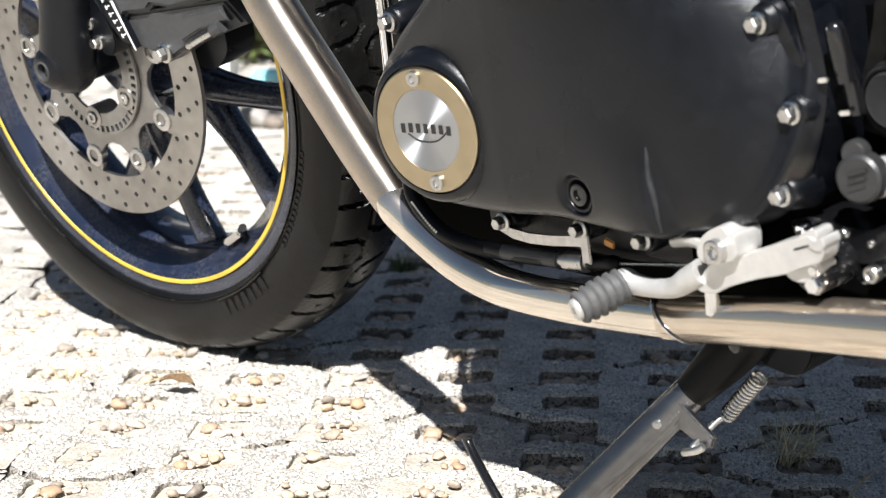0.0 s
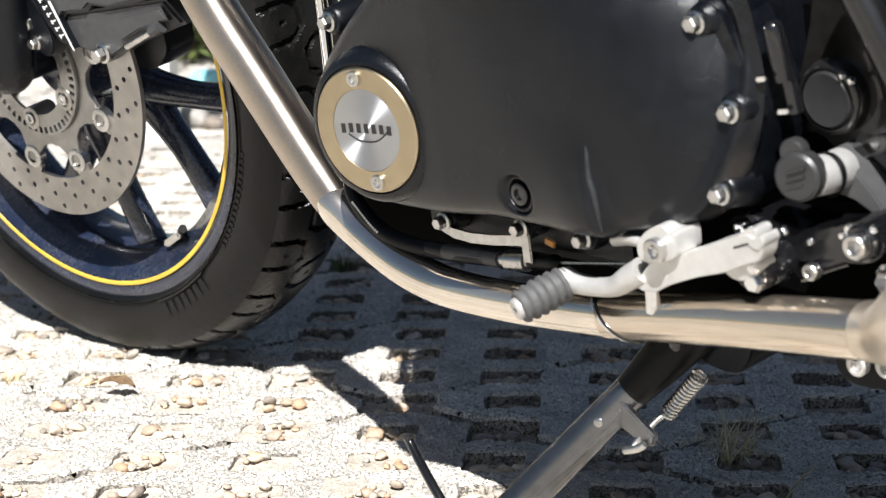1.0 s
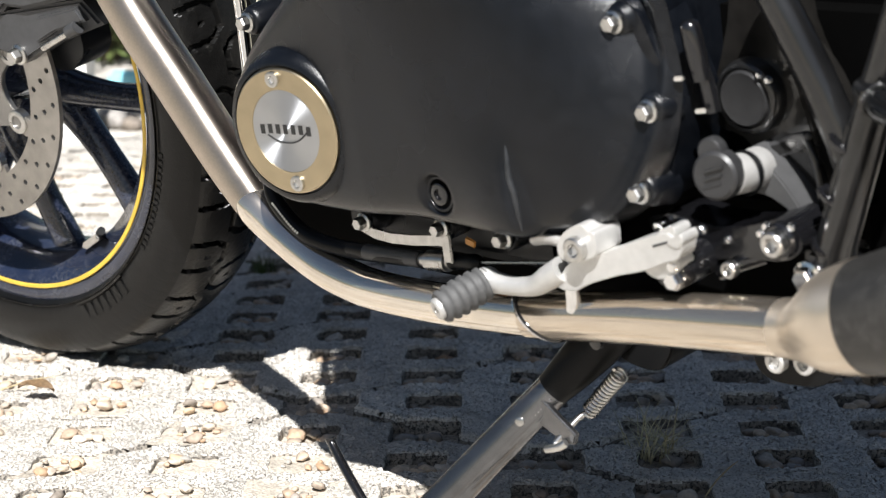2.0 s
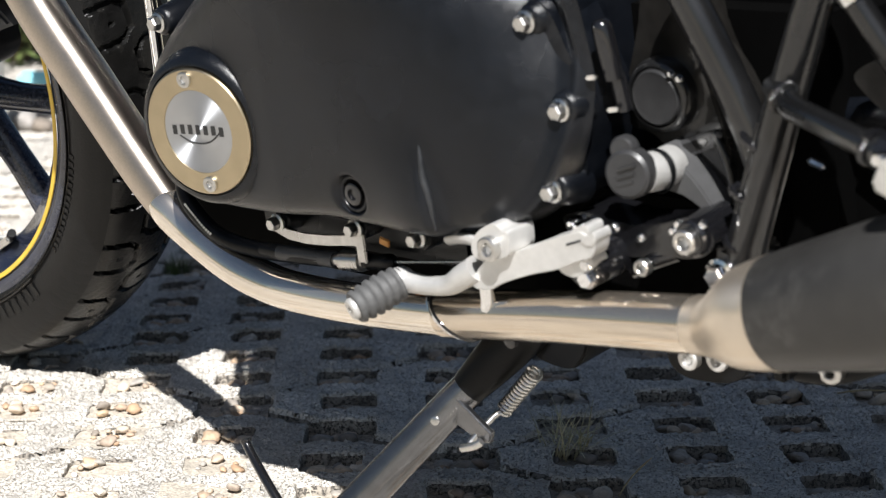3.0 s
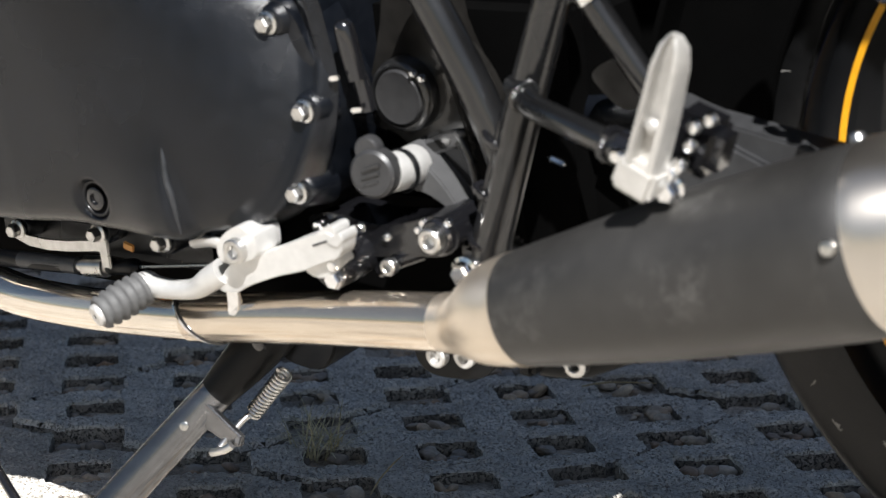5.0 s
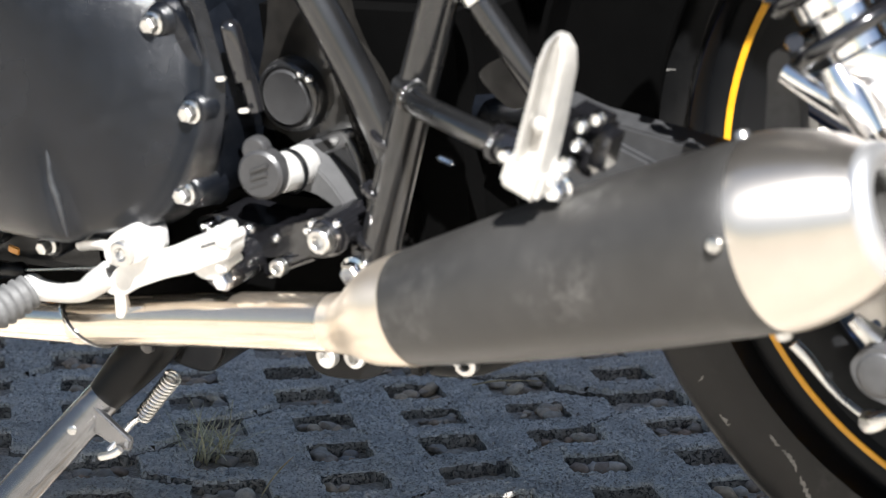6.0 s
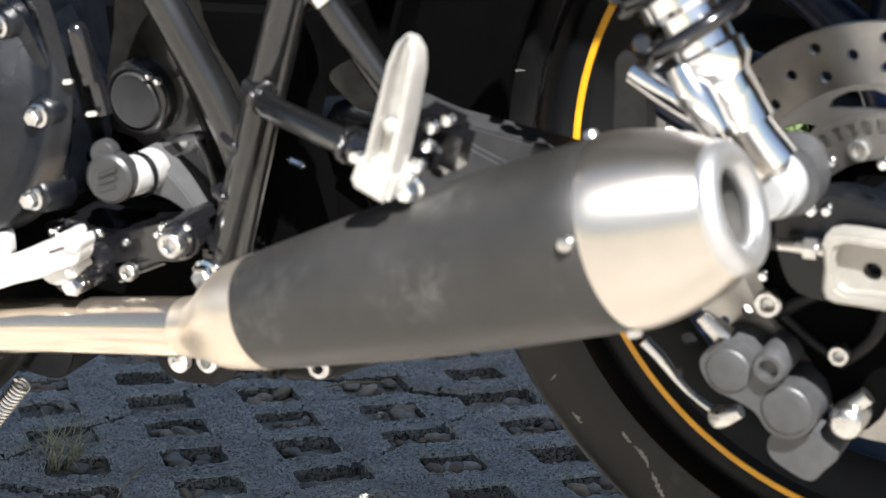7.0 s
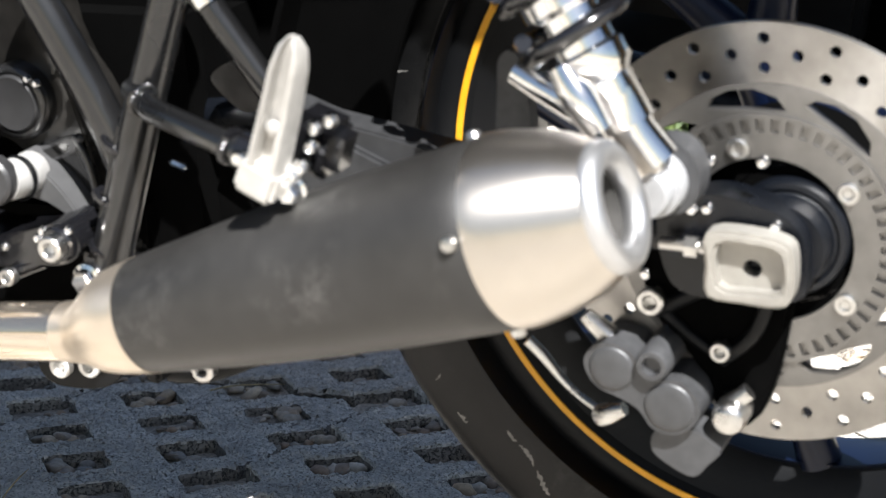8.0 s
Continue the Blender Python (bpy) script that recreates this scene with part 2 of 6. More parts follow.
def turned(profile, origin=(0, 0, 0), axis=(0, -1, 0), seg=48, closed=False, start=0.0, end=360.0, bm=None):
    """A body turned on an axis: profile of (radius, way along the axis)."""
    bm = bm or bmesh.new()
    ax = Vector(axis).normalized()
    u = Vector((1, 0, 0)) if abs(ax.x) < 0.9 else Vector((0, 0, 1))
    u = (u - ax * u.dot(ax)).normalized()
    v = ax.cross(u)
    o = Vector(origin)
    full = end - start >= 359.9
    n = seg if full else seg + 1
    rings = []
    for r, h in profile:
        if r < 1e-6:
            rings.append([bm.verts.new(o + ax * h)])
            continue
        rings.append([bm.verts.new(o + ax * h + (u * math.cos(a) + v * math.sin(a)) * r) for a in (radians(start + (end - start) * k / seg) for k in range(n))])
    pairs = list(zip(rings, rings[1:])) + ([(rings[-1], rings[0])] if closed else [])
    uv = bm.loops.layers.uv.verify()
    for i, (a, b) in enumerate(pairs):
        for k in range(seg):
            k2 = (k + 1) % n
            if len(a) == 1 and len(b) == 1:
                continue
            if len(a) == 1:
                f, us, vs = bm.faces.new((a[0], b[k2], b[k])), (0, 1, 1), (0.5, 1, 0)
            elif len(b) == 1:
                f, us, vs = bm.faces.new((a[k], a[k2], b[0])), (0, 0, 1), (0, 1, 0.5)
            else:
                f, us, vs = bm.faces.new((a[k], a[k2], b[k2], b[k])), (0, 0, 1, 1), (0, 1, 1, 0)
            for lp, u, v in zip(f.loops, us, vs):
                lp[uv].uv = ((i + u) / len(rings), (k + v) / seg)
    return bm


def circle(cx, cz, r, n=24, phase=0.0):
    return [(cx + r * math.cos(phase + 2 * math.pi * k / n), cz + r * math.sin(phase + 2 * math.pi * k / n)) for k in range(n)]


def smooth_loop(pts, steps=6):
    """A closed smooth outline through 2D points."""
    n = len(pts)
    P = [Vector((p[0], p[1])) for p in pts]
    out = []
    for i in range(n):
        a, b, c, d = P[i - 1], P[i], P[(i + 1) % n], P[(i + 2) % n]
        for k in range(steps):
            t = k / steps
            q = 0.5 * ((2 * b) + (c - a) * t + (2 * a - 5 * b + 4 * c - d) * t * t + (3 * b - a - 3 * c + d) * t ** 3)
            out.append((q.x, q.y))
    return out


def plate(loops, y0, y1, bevel=0.0, bm=None):
    """A flat plate in the XZ plane between y0 (far side) and y1 (near side), from an outline and holes."""
    bm = bm or bmesh.new()
    edges = []
    for loop in loops:
        vs = [bm.verts.new((x, y0, z)) for x, z in loop]
        edges += [bm.edges.new((a, b)) for a, b in zip(vs, vs[1:] + vs[:1])]
    got = bmesh.ops.triangle_fill(bm, use_beauty=True, edges=edges)
    faces = [g for g in got["geom"] if isinstance(g, bmesh.types.BMFace)]
    ext = bmesh.ops.extrude_face_region(bm, geom=faces, use_keep_orig=True)
    top = [g for g in ext["geom"] if isinstance(g, bmesh.types.BMVert)]
    bmesh.ops.translate(bm, verts=top, vec=(0, y1 - y0, 0))
    if bevel:
        bmesh.ops.recalc_face_normals(bm, faces=bm.faces)
        sharp = [e for e in bm.edges if len(e.link_faces) == 2 and e.calc_face_angle(0) > 0.6 and abs(e.verts[0].co.y - y1) < 1e-6 and abs(e.verts[1].co.y - y1) < 1e-6]
        bmesh.ops.bevel(bm, geom=sharp, offset=bevel, segments=2, affect="EDGES", clamp_overlap=True)
    return bm


def block(size, at=(0, 0, 0), turn=(0, 0, 0), bevel=0.002, bm=None, segments=2):
    bm = bm or bmesh.new()
    got = bmesh.ops.create_cube(bm, size=1.0, matrix=pose(*at, *turn) @ Matrix.Diagonal((*size, 1)))
    if bevel:
        es = list({e for v in got["verts"] for e in v.link_edges})
        bmesh.ops.bevel(bm, geom=es, offset=bevel, segments=segments, affect="EDGES", clamp_overlap=True)
    return bm


def loft(rings, bm=None, cap0=True, cap1=True):
    """A skin over closed rings of equal count."""
    bm = bm or bmesh.new()
    vs = [[bm.verts.new(p) for p in ring] for ring in rings]
    n = len(vs[0])
    for a, b in zip(vs, vs[1:]):
        for k in range(n):
            bm.faces.new((a[k], a[(k + 1) % n], b[(k + 1) % n], b[k]))
    if cap0:
        bm.faces.new(vs[0][::-1])
    if cap1:
        bm.faces.new(vs[-1])
    return bm


def bolt_mesh(name, r, tall, mat, socket=True, flange=1.35):
    """A bolt head on the XZ plane, towards -y: a round socket head, or a hexagon on a flange."""
    bm = bmesh.new()
    if socket:
        turned([(r, 0), (r, tall * 0.85), (r * 0.88, tall), (r * 0.58, tall), (r * 0.5, tall * 0.9)], seg=20, bm=bm)
        turned([(r * 0.5, tall * 0.9), (r * 0.48, tall * 0.4), (0, tall * 0.38)], seg=6, bm=bm)
    else:
        turned([(r * flange, 0), (r * flange, tall * 0.22), (r * 1.0, tall * 0.34)], seg=20, bm=bm)
        turned([(r * 0.98, tall * 0.3), (r * 0.98, tall * 0.86), (r * 0.8, tall), (0, tall * 0.98)], seg=6, bm=bm)
    me = bpy.data.meshes.new(name)
    bmesh.ops.recalc_face_normals(bm, faces=bm.faces)
    bm.to_mesh(me)
    bm.free()
    me.materials.append(mat)
    me.shade_smooth()
    me.set_sharp_from_angle(angle=radians(35))
    return me


SOCKET = bolt_mesh("socket_bolt", 0.0075, 0.008, ZINC)
HEX = bolt_mesh("hex_bolt", 0.0054, 0.0085, ZINC, socket=False)

# ---- wheels ----
STEER = Matrix.Translation((-0.102, 0, 0)) @ Matrix.Rotation(radians(7.86), 4, Vector((0.424, 0, 0.9057)).normalized()) @ Matrix.Translation((0.102, 0, 0))
FRONT = STEER @ pose(0, 0, 0.3187)
REAR = pose(1.433, 0.041, 0.307)
REAR_TYRE = pose(1.433, 0.076, 0.307)


def grid_mesh(name, V, mat, closed_u=True):
    """A mesh from an array of points (u, v, 3), joined round u."""
    nu, nv = V.shape[:2]
    i = np.arange(nu if closed_u else nu - 1)[:, None]
    j = np.arange(nv - 1)[None, :]
    k = (i + 1) % nu
    F = np.stack([i * nv + j, k * nv + j, k * nv + j + 1, i * nv + j + 1], -1).reshape(-1, 4)
    me = bpy.data.meshes.new(name)
    me.from_pydata(V.reshape(-1, 3).tolist(), [], F.tolist())
    me.materials.append(mat)
    me.shade_smooth()
    me.set_sharp_from_angle(angle=radians(50))
    return me


def tyre(name, R, bead, half, m, label, period=0, nu=900, nv=120):
    """A tyre; its tread has U-shaped grooves and small round pits, period of them round the wheel."""
    ys = [half * 0.72, half * 0.86, half * 0.97, half, half * 0.985, half * 0.93, half * 0.80, half * 0.55, half * 0.28, 0]
    rs = [bead, bead + 0.003, bead + 0.014, bead + (R - bead) * 0.36, bead + (R - bead) * 0.54, R - 0.022, R - 0.0135, R - 0.0060, R - 0.0015, R]
    ys, rs = ys + [-y for y in ys[-2::-1]], rs + rs[-2::-1]
    line = catmull([(y, r, 0) for y, r in zip(ys, rs)], 12)
    pts = np.array([(p.x, p.y) for p in line])
    s = np.r_[0, np.cumsum(np.hypot(*np.diff(pts, axis=0).T))]
    at = np.linspace(0, s[-1], nv)
    y, r = np.interp(at, s, pts[:, 0]), np.interp(at, s, pts[:, 1])
    a = np.linspace(0, 2 * np.pi, nu, endpoint=False)
    A, Y = np.meshgrid(a, y, indexing="ij")
    W = np.broadcast_to((s[-1] / 2 - at) / 0.064, A.shape)
    Rr = np.broadcast_to(r, A.shape).copy()
    if period:
        for sign, shift, lo, hi, shut in ((1, 0.0, 0.34, 0.90, 0.34), (1, 0.5, -0.22, 0.34, 0.34), (-1, 0.0, 0.30, 0.90, 0.30)):
            ph = (A / (2 * np.pi) * period + shift) % 1.0 - 0.5
            w = W * sign
            bow = ph + 0.10 * (w - 0.5)
            side = np.abs(np.abs(bow) - 0.22 + 0.10 * np.exp(-((w - shut) / 0.10) ** 2))
            arms = (side < 0.036) & (w > lo) & (w < hi)
            end = (np.abs(w - shut) < 0.042) & (np.abs(bow) < 0.15)
            pit = ((bow * 0.080) ** 2 + ((w - 0.5 * (lo + hi)) * 0.064) ** 2 < 0.0022 ** 2)
            Rr[arms | end | pit] -= 0.0060
        Rr -= 0.0014 * np.clip((np.abs(W) - 0.93) / 0.03, 0, 1)
        Rr -= 0.0004 * (np.sin(A * 131 + Y * 900) > 0.93)
    V = np.stack([Rr * np.cos(A), -Y, Rr * np.sin(A)], -1)
    me = grid_mesh(name, V, RUBBER)
    me.materials.append(SIDEWALL)
    side = np.abs((s[-1] / 2 - at[:-1]) / 0.064) > (0.93 if period else 0.86)
    me.polygons.foreach_set("material_index", np.tile(side.astype(np.int32), nu))
    return part(name, me, None, bike, label, m=m)


def spoke_pair(parent, mid, root, rim_r, spread, half, mat):
    """Two spokes that leave the hub together and part towards the rim."""
    for sgn in (-1, 1):
        a0, a1 = radians(mid + sgn * 4), radians(mid + sgn * spread)
        p = [(root * math.cos(a0) * 0.62, 0, root * math.sin(a0) * 0.62), (root * math.cos(a0), -0.004, root * math.sin(a0)),
             (0.5 * (root + rim_r) * math.cos(a0 + 0.62 * (a1 - a0)), -0.002, 0.5 * (root + rim_r) * math.sin(a0 + 0.62 * (a1 - a0))), (rim_r * math.cos(a1), 0, rim_r * math.sin(a1))]
        part("spoke", bar(p, [half * 1.5, half * 1.35, half, half * 1.15], seg=14, steps=6), mat, parent)


def wheel(prefix, m, lip, lip_y, barrel, R, bead, half, first, stripe_r, stripe_y, label, period, nu, far, paint):
    ty = tyre(prefix + "_tyre", R, bead, half, m if period else REAR_TYRE, label, period, nu)
    prof = [(bead + 0.004, half * 0.74), (lip + 0.004, lip_y + 0.002), (lip - 0.001, lip_y + 0.003), (lip - 0.010, lip_y), (lip - 0.016, lip_y - 0.006), (barrel + 0.004, lip_y - 0.022), (barrel, 0.012), (barrel, -0.012),
            (barrel + 0.004, -far + 0.02), (lip - 0.012, -far), (lip, -far - 0.002), (lip + 0.004, -far), (bead + 0.004, -half * 0.74)]
    rim = part(prefix + "_rim", turned(prof, seg=128), paint, bike, "dark blue painted cast rim", m=m)
    if not period:
        part("rim_lip", turned([(bead + 0.0030, half * 0.74 + 0.0012), (lip + 0.0032, lip_y + 0.0030), (lip - 0.001, lip_y + 0.0036), (lip - 0.0105, lip_y + 0.0007), (lip - 0.0168, lip_y - 0.0055), (barrel + 0.0322, lip_y - 0.0050), (barrel + 0.022, lip_y - 0.0100), (barrel + 0.012, lip_y - 0.0145), (barrel + 0.0045, lip_y - 0.0200)], seg=128), BLACK_PLASTIC, rim, "black rim lip")
    part("stripe", turned([(stripe_r + 0.0022, stripe_y), (stripe_r + 0.0018, stripe_y + 0.0008), (stripe_r - 0.0018, stripe_y + 0.0008), (stripe_r - 0.0022, stripe_y)], seg=128, closed=True), YELLOW if period else SHADED_YELLOW, rim, "thin yellow pinstripe")
    for k in range(5):
        spoke_pair(rim, first + 72 * k, 0.085, barrel + 0.004, 18.2, 0.0142 if period else 0.0118, paint)
    part("hub", turned([(0.0, 0.058), (0.018, 0.058), (0.020, 0.056), (0.030, 0.05), (0.042, 0.045), (0.046, 0.03), (0.050, 0.015), (0.050, -0.03), (0.04, -0.05), (0.0, -0.05)], seg=40), paint, rim)
    return ty, rim


front_tyre, front_rim = wheel("front", FRONT, 0.2515, 0.052, 0.212, 0.3300, 0.252, 0.061, -31.5, 0.2405, 0.0541, "black front tyre with grooved tread", 25, 1500, 0.052, BLUE_PAINT)
rear_tyre, rear_rim = wheel("rear", REAR, 0.2225, 0.0275, 0.174, 0.310, 0.224, 0.065, 38.0, 0.2104, 0.0300, "wide black rear tyre with scuffs", 0, 400, 0.056, SHADED_BLUE)
# raised marks on the tyre sides
def polar(r, deg):
    return (r * math.cos(radians(deg)), r * math.sin(radians(deg)))


def arc_mark(parent, r0, r1, a0, a1, y, mat, name="mark", n=14):
    """A thin raised mark along an arc of a tyre's side."""
    bm = bmesh.new()
    rows = []
    for k in range(n + 1):
        a = radians(a0 + (a1 - a0) * k / n)
        rows.append([bm.verts.new((r * math.cos(a), yy, r * math.sin(a))) for r, yy in ((r0, y + 0.003), (r0, y), (r1, y), (r1, y + 0.003))])
    for p, q in zip(rows, rows[1:]):
        for k in range(3):
            bm.faces.new((p[k], p[k + 1], q[k + 1], q[k]))
    return part(name, bm, mat, parent)


for k in range(7):
    arc_mark(front_tyre, 0.2655, 0.2800, -71 + k * 2.6, -69.6 + k * 2.6, -0.0616, SIDEWALL, "raised_letter_bar", 3)
arc_mark(front_tyre, 0.2615, 0.2635, -72, -53, -0.0614, RUBBER)
for k in range(16):
    arc_mark(front_tyre, 0.2640, 0.2690, -42 + k * 1.6, -41.1 + k * 1.6, -0.0608, SIDEWALL, "raised_letter_bar", 2)
arc_mark(front_tyre, 0.2595, 0.2601, 0, 360, -0.0608, RUBBER, "bead_line", 120)
arc_mark(rear_tyre, 0.2375, 0.2387, 0, 360, -0.0642, RUBBER, "bead_line", 120)
SCUFF = material("rubber_scuff", (0.16, 0.155, 0.145), 0.8, vary=0.3, scale=300, stain=0.3)


def streak(parent, path, width, seed):
    """An uneven pale scrape on the rear tyre's side, along (radius, angle) points."""
    rng = random.Random(seed)
    line = catmull([(r, a, 0) for r, a in path], 5)
    bm = bmesh.new()
    rows = []
    for k, p in enumerate(line):
        w = width * (0.25 + 0.75 * math.sin(math.pi * (k + 0.5) / len(line))) * rng.uniform(0.55, 1.25)
        mid = p.x + rng.uniform(-0.3, 0.3) * width
        row = []
        for r in (mid - w / 2, mid + w / 2):
            y = float(np.interp(r, (0.238, 0.255, 0.2704, 0.288), (0.0631, 0.0650, 0.0640, 0.0605)))
            x, z = polar(r, p.y)
            row += [bm.verts.new((x, -y + 0.001, z)), bm.verts.new((x, -y - 0.0004, z))]
        rows.append((row[0], row[1], row[3], row[2]))
    for p, q in zip(rows, rows[1:]):
        for k in range(3):
            bm.faces.new((p[k], p[k + 1], q[k + 1], q[k]))
    part("scuff", bm, SCUFF, parent)


for path, width, seed in (([(0.2770, -144.0), (0.2762, -143.0), (0.2752, -142.0)], 0.0042, 1), ([(0.2535, -137.9), (0.2542, -136.8), (0.2540, -135.8)], 0.0020, 2), ([(0.2540, -135.2), (0.2536, -134.0), (0.2545, -132.9), (0.2570, -131.6)], 0.0026, 3),
                          ([(0.2590, -130.8), (0.2615, -129.6), (0.2640, -128.6), (0.2675, -127.2)], 0.0036, 4), ([(0.2690, -149.6), (0.2740, -149.2), (0.2800, -149.0)], 0.0030, 5), ([(0.2600, 168.0), (0.2680, 168.4), (0.2760, 169.2)], 0.0040, 6), ([(0.2480, 165.0), (0.2560, 165.6), (0.2620, 166.4)], 0.0040, 7)):
    streak(rear_tyre, path, width, seed)
# tyre valve on the front rim
valve = part("valve", bar([(0.108, -0.030, -0.184), (0.118, -0.040, -0.178), (0.128, -0.046, -0.172)], 0.0042, seg=12, steps=3), BLACK_PLASTIC, front_rim)
part("rim_weight", block((0.030, 0.012, 0.007), (0.098, -0.034, -0.190), (0, -28, 0), 0.002), ZINC, front_rim)


# ---- brake discs ----
def holes_ring(rows, count, phase=0.0, r=0.0032):
    out = []
    for k in range(count):
        for i, (rad, off) in enumerate(rows):
            a = 2 * math.pi * (k + off) / count + phase
            out.append(circle(rad * math.cos(a), rad * math.sin(a), r, 8))
    return out


def disc_band(r_out, r_in, y, holes, thick=0.0045):
    return plate([circle(0, 0, r_out, 120), circle(0, 0, r_in, 90)] + holes, -y + thick, -y, 0)


def carrier(r_in, r_mid, r_out, n, first, y, arm, thick=0.005):
    """A disc's carrier: a ring with arms that reach out to the disc's buttons."""
    loop = []
    for k in range(n):
        c = first + 360 / n * k
        for da, r in ((-180 / n, r_mid), (-arm * 1.9, r_mid + 0.003), (-arm, r_mid + (r_out - r_mid) * 0.5), (-arm * 0.8, r_out), (arm * 0.8, r_out), (arm, r_mid + (r_out - r_mid) * 0.5), (arm * 1.9, r_mid + 0.003)):
            loop.append(polar(r, c + da))
    return plate([loop, circle(0, 0, r_in, 48)], -y + thick, -y, 0.0006)


def slot_ring(r_out, r_in, s_out, s_in, n, y, thick=0.003):
    """A sensor ring with n slots."""
    holes = []
    for k in range(n):
        c, w = 360 / n * k, 360 / n * 0.27
        holes.append([polar(s_in, c - w), polar(s_out, c - w), polar(s_out, c + w), polar(s_in, c + w)])
    return plate([circle(0, 0, r_out, 96), circle(0, 0, r_in, 60)] + holes, -y + thick, -y, 0)


FIRST = 10.5
front_disc = part("front_disc", disc_band(0.1556, 0.1165, 0.0790, holes_ring(((0.1235, 0.0), (0.1355, 0.33), (0.1475, 0.66)), 27, 0.1, 0.0029)), DISC_STEEL, bike, "drilled floating brake disc", m=FRONT)
part("carrier", carrier(0.066, 0.0800, 0.1065, 9, FIRST, 0.0805, 6.5), CARRIER, front_disc)
for k in range(9):
    x, z = polar(0.1015, FIRST + 40 * k)
    part("button", turned([(0.0118, 0.073), (0.0118, 0.0812), (0.0106, 0.0820), (0.0066, 0.0820), (0.0062, 0.0760), (0.0, 0.0755)], (x, 0, z), seg=24), ZINC, front_disc)
    # Near-black disc that paints the shade down the button's bore.
    part("button_hole", turned([(0.0063, 0.0790), (0.0, 0.0791)], (x, 0, z), seg=20), DARK, front_disc)
    x, z = polar(0.1115, FIRST + 40 * k)
    part("tab", turned([(0.0105, 0.0742), (0.0105, 0.0788), (0.0, 0.0789)], (x, 0, z), seg=16), DISC_STEEL, front_disc)
part("sensor_ring", slot_ring(0.0700, 0.0480, 0.0675, 0.0610, 50, 0.0845), CARRIER, front_disc)
for k in range(5):
    x, z = polar(0.0540, -33 + 72 * k)
    part("bolt", SOCKET, None, front_disc, m=pose(x, -0.0845, z) @ Matrix.Diagonal((0.75, 0.4, 0.75, 1)))
    part("boss", turned([(0.0118, 0.060), (0.0118, 0.0852), (0.0108, 0.0858), (0.0076, 0.0858)], (x, 0, z), seg=20), DISC_STEEL, front_disc)

rear_disc = part("rear_disc", disc_band(0.1202, 0.0860, 0.0910, holes_ring(((0.0955, 0.0), (0.1035, 0.5), (0.1115, 0.0)), 18, 0.2, 0.0034)), REAR_DISC, bike, "drilled rear brake disc", m=REAR)
slots = []
for k in range(9):
    c = 99 + 40 * k
    slots.append([polar(r, c + da) for da, r in ((-16, 0.0735), (-12, 0.0795), (-3, 0.0840), (6, 0.0848), (13, 0.0830), (16, 0.0790), (9, 0.0752), (0, 0.0732), (-10, 0.0722))])
part("carrier", plate([circle(0, 0, 0.0875, 96), circle(0, 0, 0.060, 60)] + slots, -0.0855, -0.0920, 0.0006), REAR_CARRIER, rear_disc)
part("sensor_ring", slot_ring(0.0710, 0.0470, 0.0685, 0.0610, 50, 0.0950), REAR_CARRIER, rear_disc)
for k in range(5):
    x, z = polar(0.0535, 35 + 72 * k)
    part("bolt", SOCKET, None, rear_disc, m=pose(x, -0.0950, z) @ Matrix.Diagonal((0.8, 0.35, 0.8, 1)))
part("disc_mount", turned([(0.060, 0.030), (0.060, 0.084), (0.050, 0.0895), (0.0, 0.0895)], seg=48), DARK, rear_disc)

# ---- fork and front caliper ----
part("fork_leg", bar([(0.170, 0.108, 0.520), (0.080, 0.110, 0.240), (0.030, 0.113, 0.080), (0.010, 0.115, 0.000)], [0.0215, 0.0225, 0.0255, 0.0235], seg=24), BLACK_SATIN, bike, "satin black fork leg, far side", m=FRONT)
fork = part("fork_leg", bar([(0.170, -0.108, 0.520), (0.080, -0.110, 0.240), (0.030, -0.113, 0.080), (0.014, -0.115, 0.022), (0.010, -0.115, 0.000), (0.008, -0.115, -0.010)], [0.0215, 0.0225, 0.0255, 0.0275, 0.0235, 0.0150], seg=28), BLACK_SATIN, bike, "satin black fork leg", m=FRONT)
part("axle_clamp", turned([(0.0, 0.096), (0.0255, 0.096), (0.0245, 0.126), (0.0205, 0.138), (0.0150, 0.1440), (0.0100, 0.1448)], (0.009, 0, 0.016), seg=32), BLACK_SATIN, fork)
part("axle_end", turned([(0.0100, 0.120), (0.0100, 0.1455), (0.0086, 0.1462), (0.0072, 0.1450), (0.0068, 0.122), (0, 0.122)], (0.009, 0, 0.016), seg=24), GREY_CAST, fork)
part("axle", turned([(0.0125, 0.03), (0.0125, 0.10)], seg=24), BLACK_SATIN, fork)
part("caliper_lug", plate([smooth_loop([(0.020, 0.110), (0.055, 0.085), (0.078, 0.042), (0.066, 0.020), (0.040, 0.030), (0.018, 0.040)], 4)], -0.088, -0.104, 0.003), BLACK_SATIN, fork)
for x, z in ((0.043, 0.052), (0.052, 0.034)):
    part("bolt", HEX, None, fork, m=pose(x, -0.104, z))
cal = part("front_caliper", plate([[(0.092, 0.052), (0.102, 0.062), (0.134, 0.065), (0.142, 0.071), (0.169, 0.069), (0.231, 0.079), (0.262, 0.081), (0.285, 0.140), (0.200, 0.190), (0.120, 0.170), (0.075, 0.120), (0.070, 0.085)],
                                   ], -0.055, -0.104, 0.005), GREY_CAST, bike, "dark grey brake caliper", m=FRONT)
part("caliper_body", plate([[(0.101, 0.029), (0.092, 0.052), (0.102, 0.0615), (0.240, 0.078), (0.262, 0.055), (0.228, 0.046), (0.196, 0.036), (0.175, 0.031), (0.150, 0.020), (0.138, 0.014), (0.126, 0.024)]], -0.060, -0.0985, 0.003), GREY_CAST, cal)
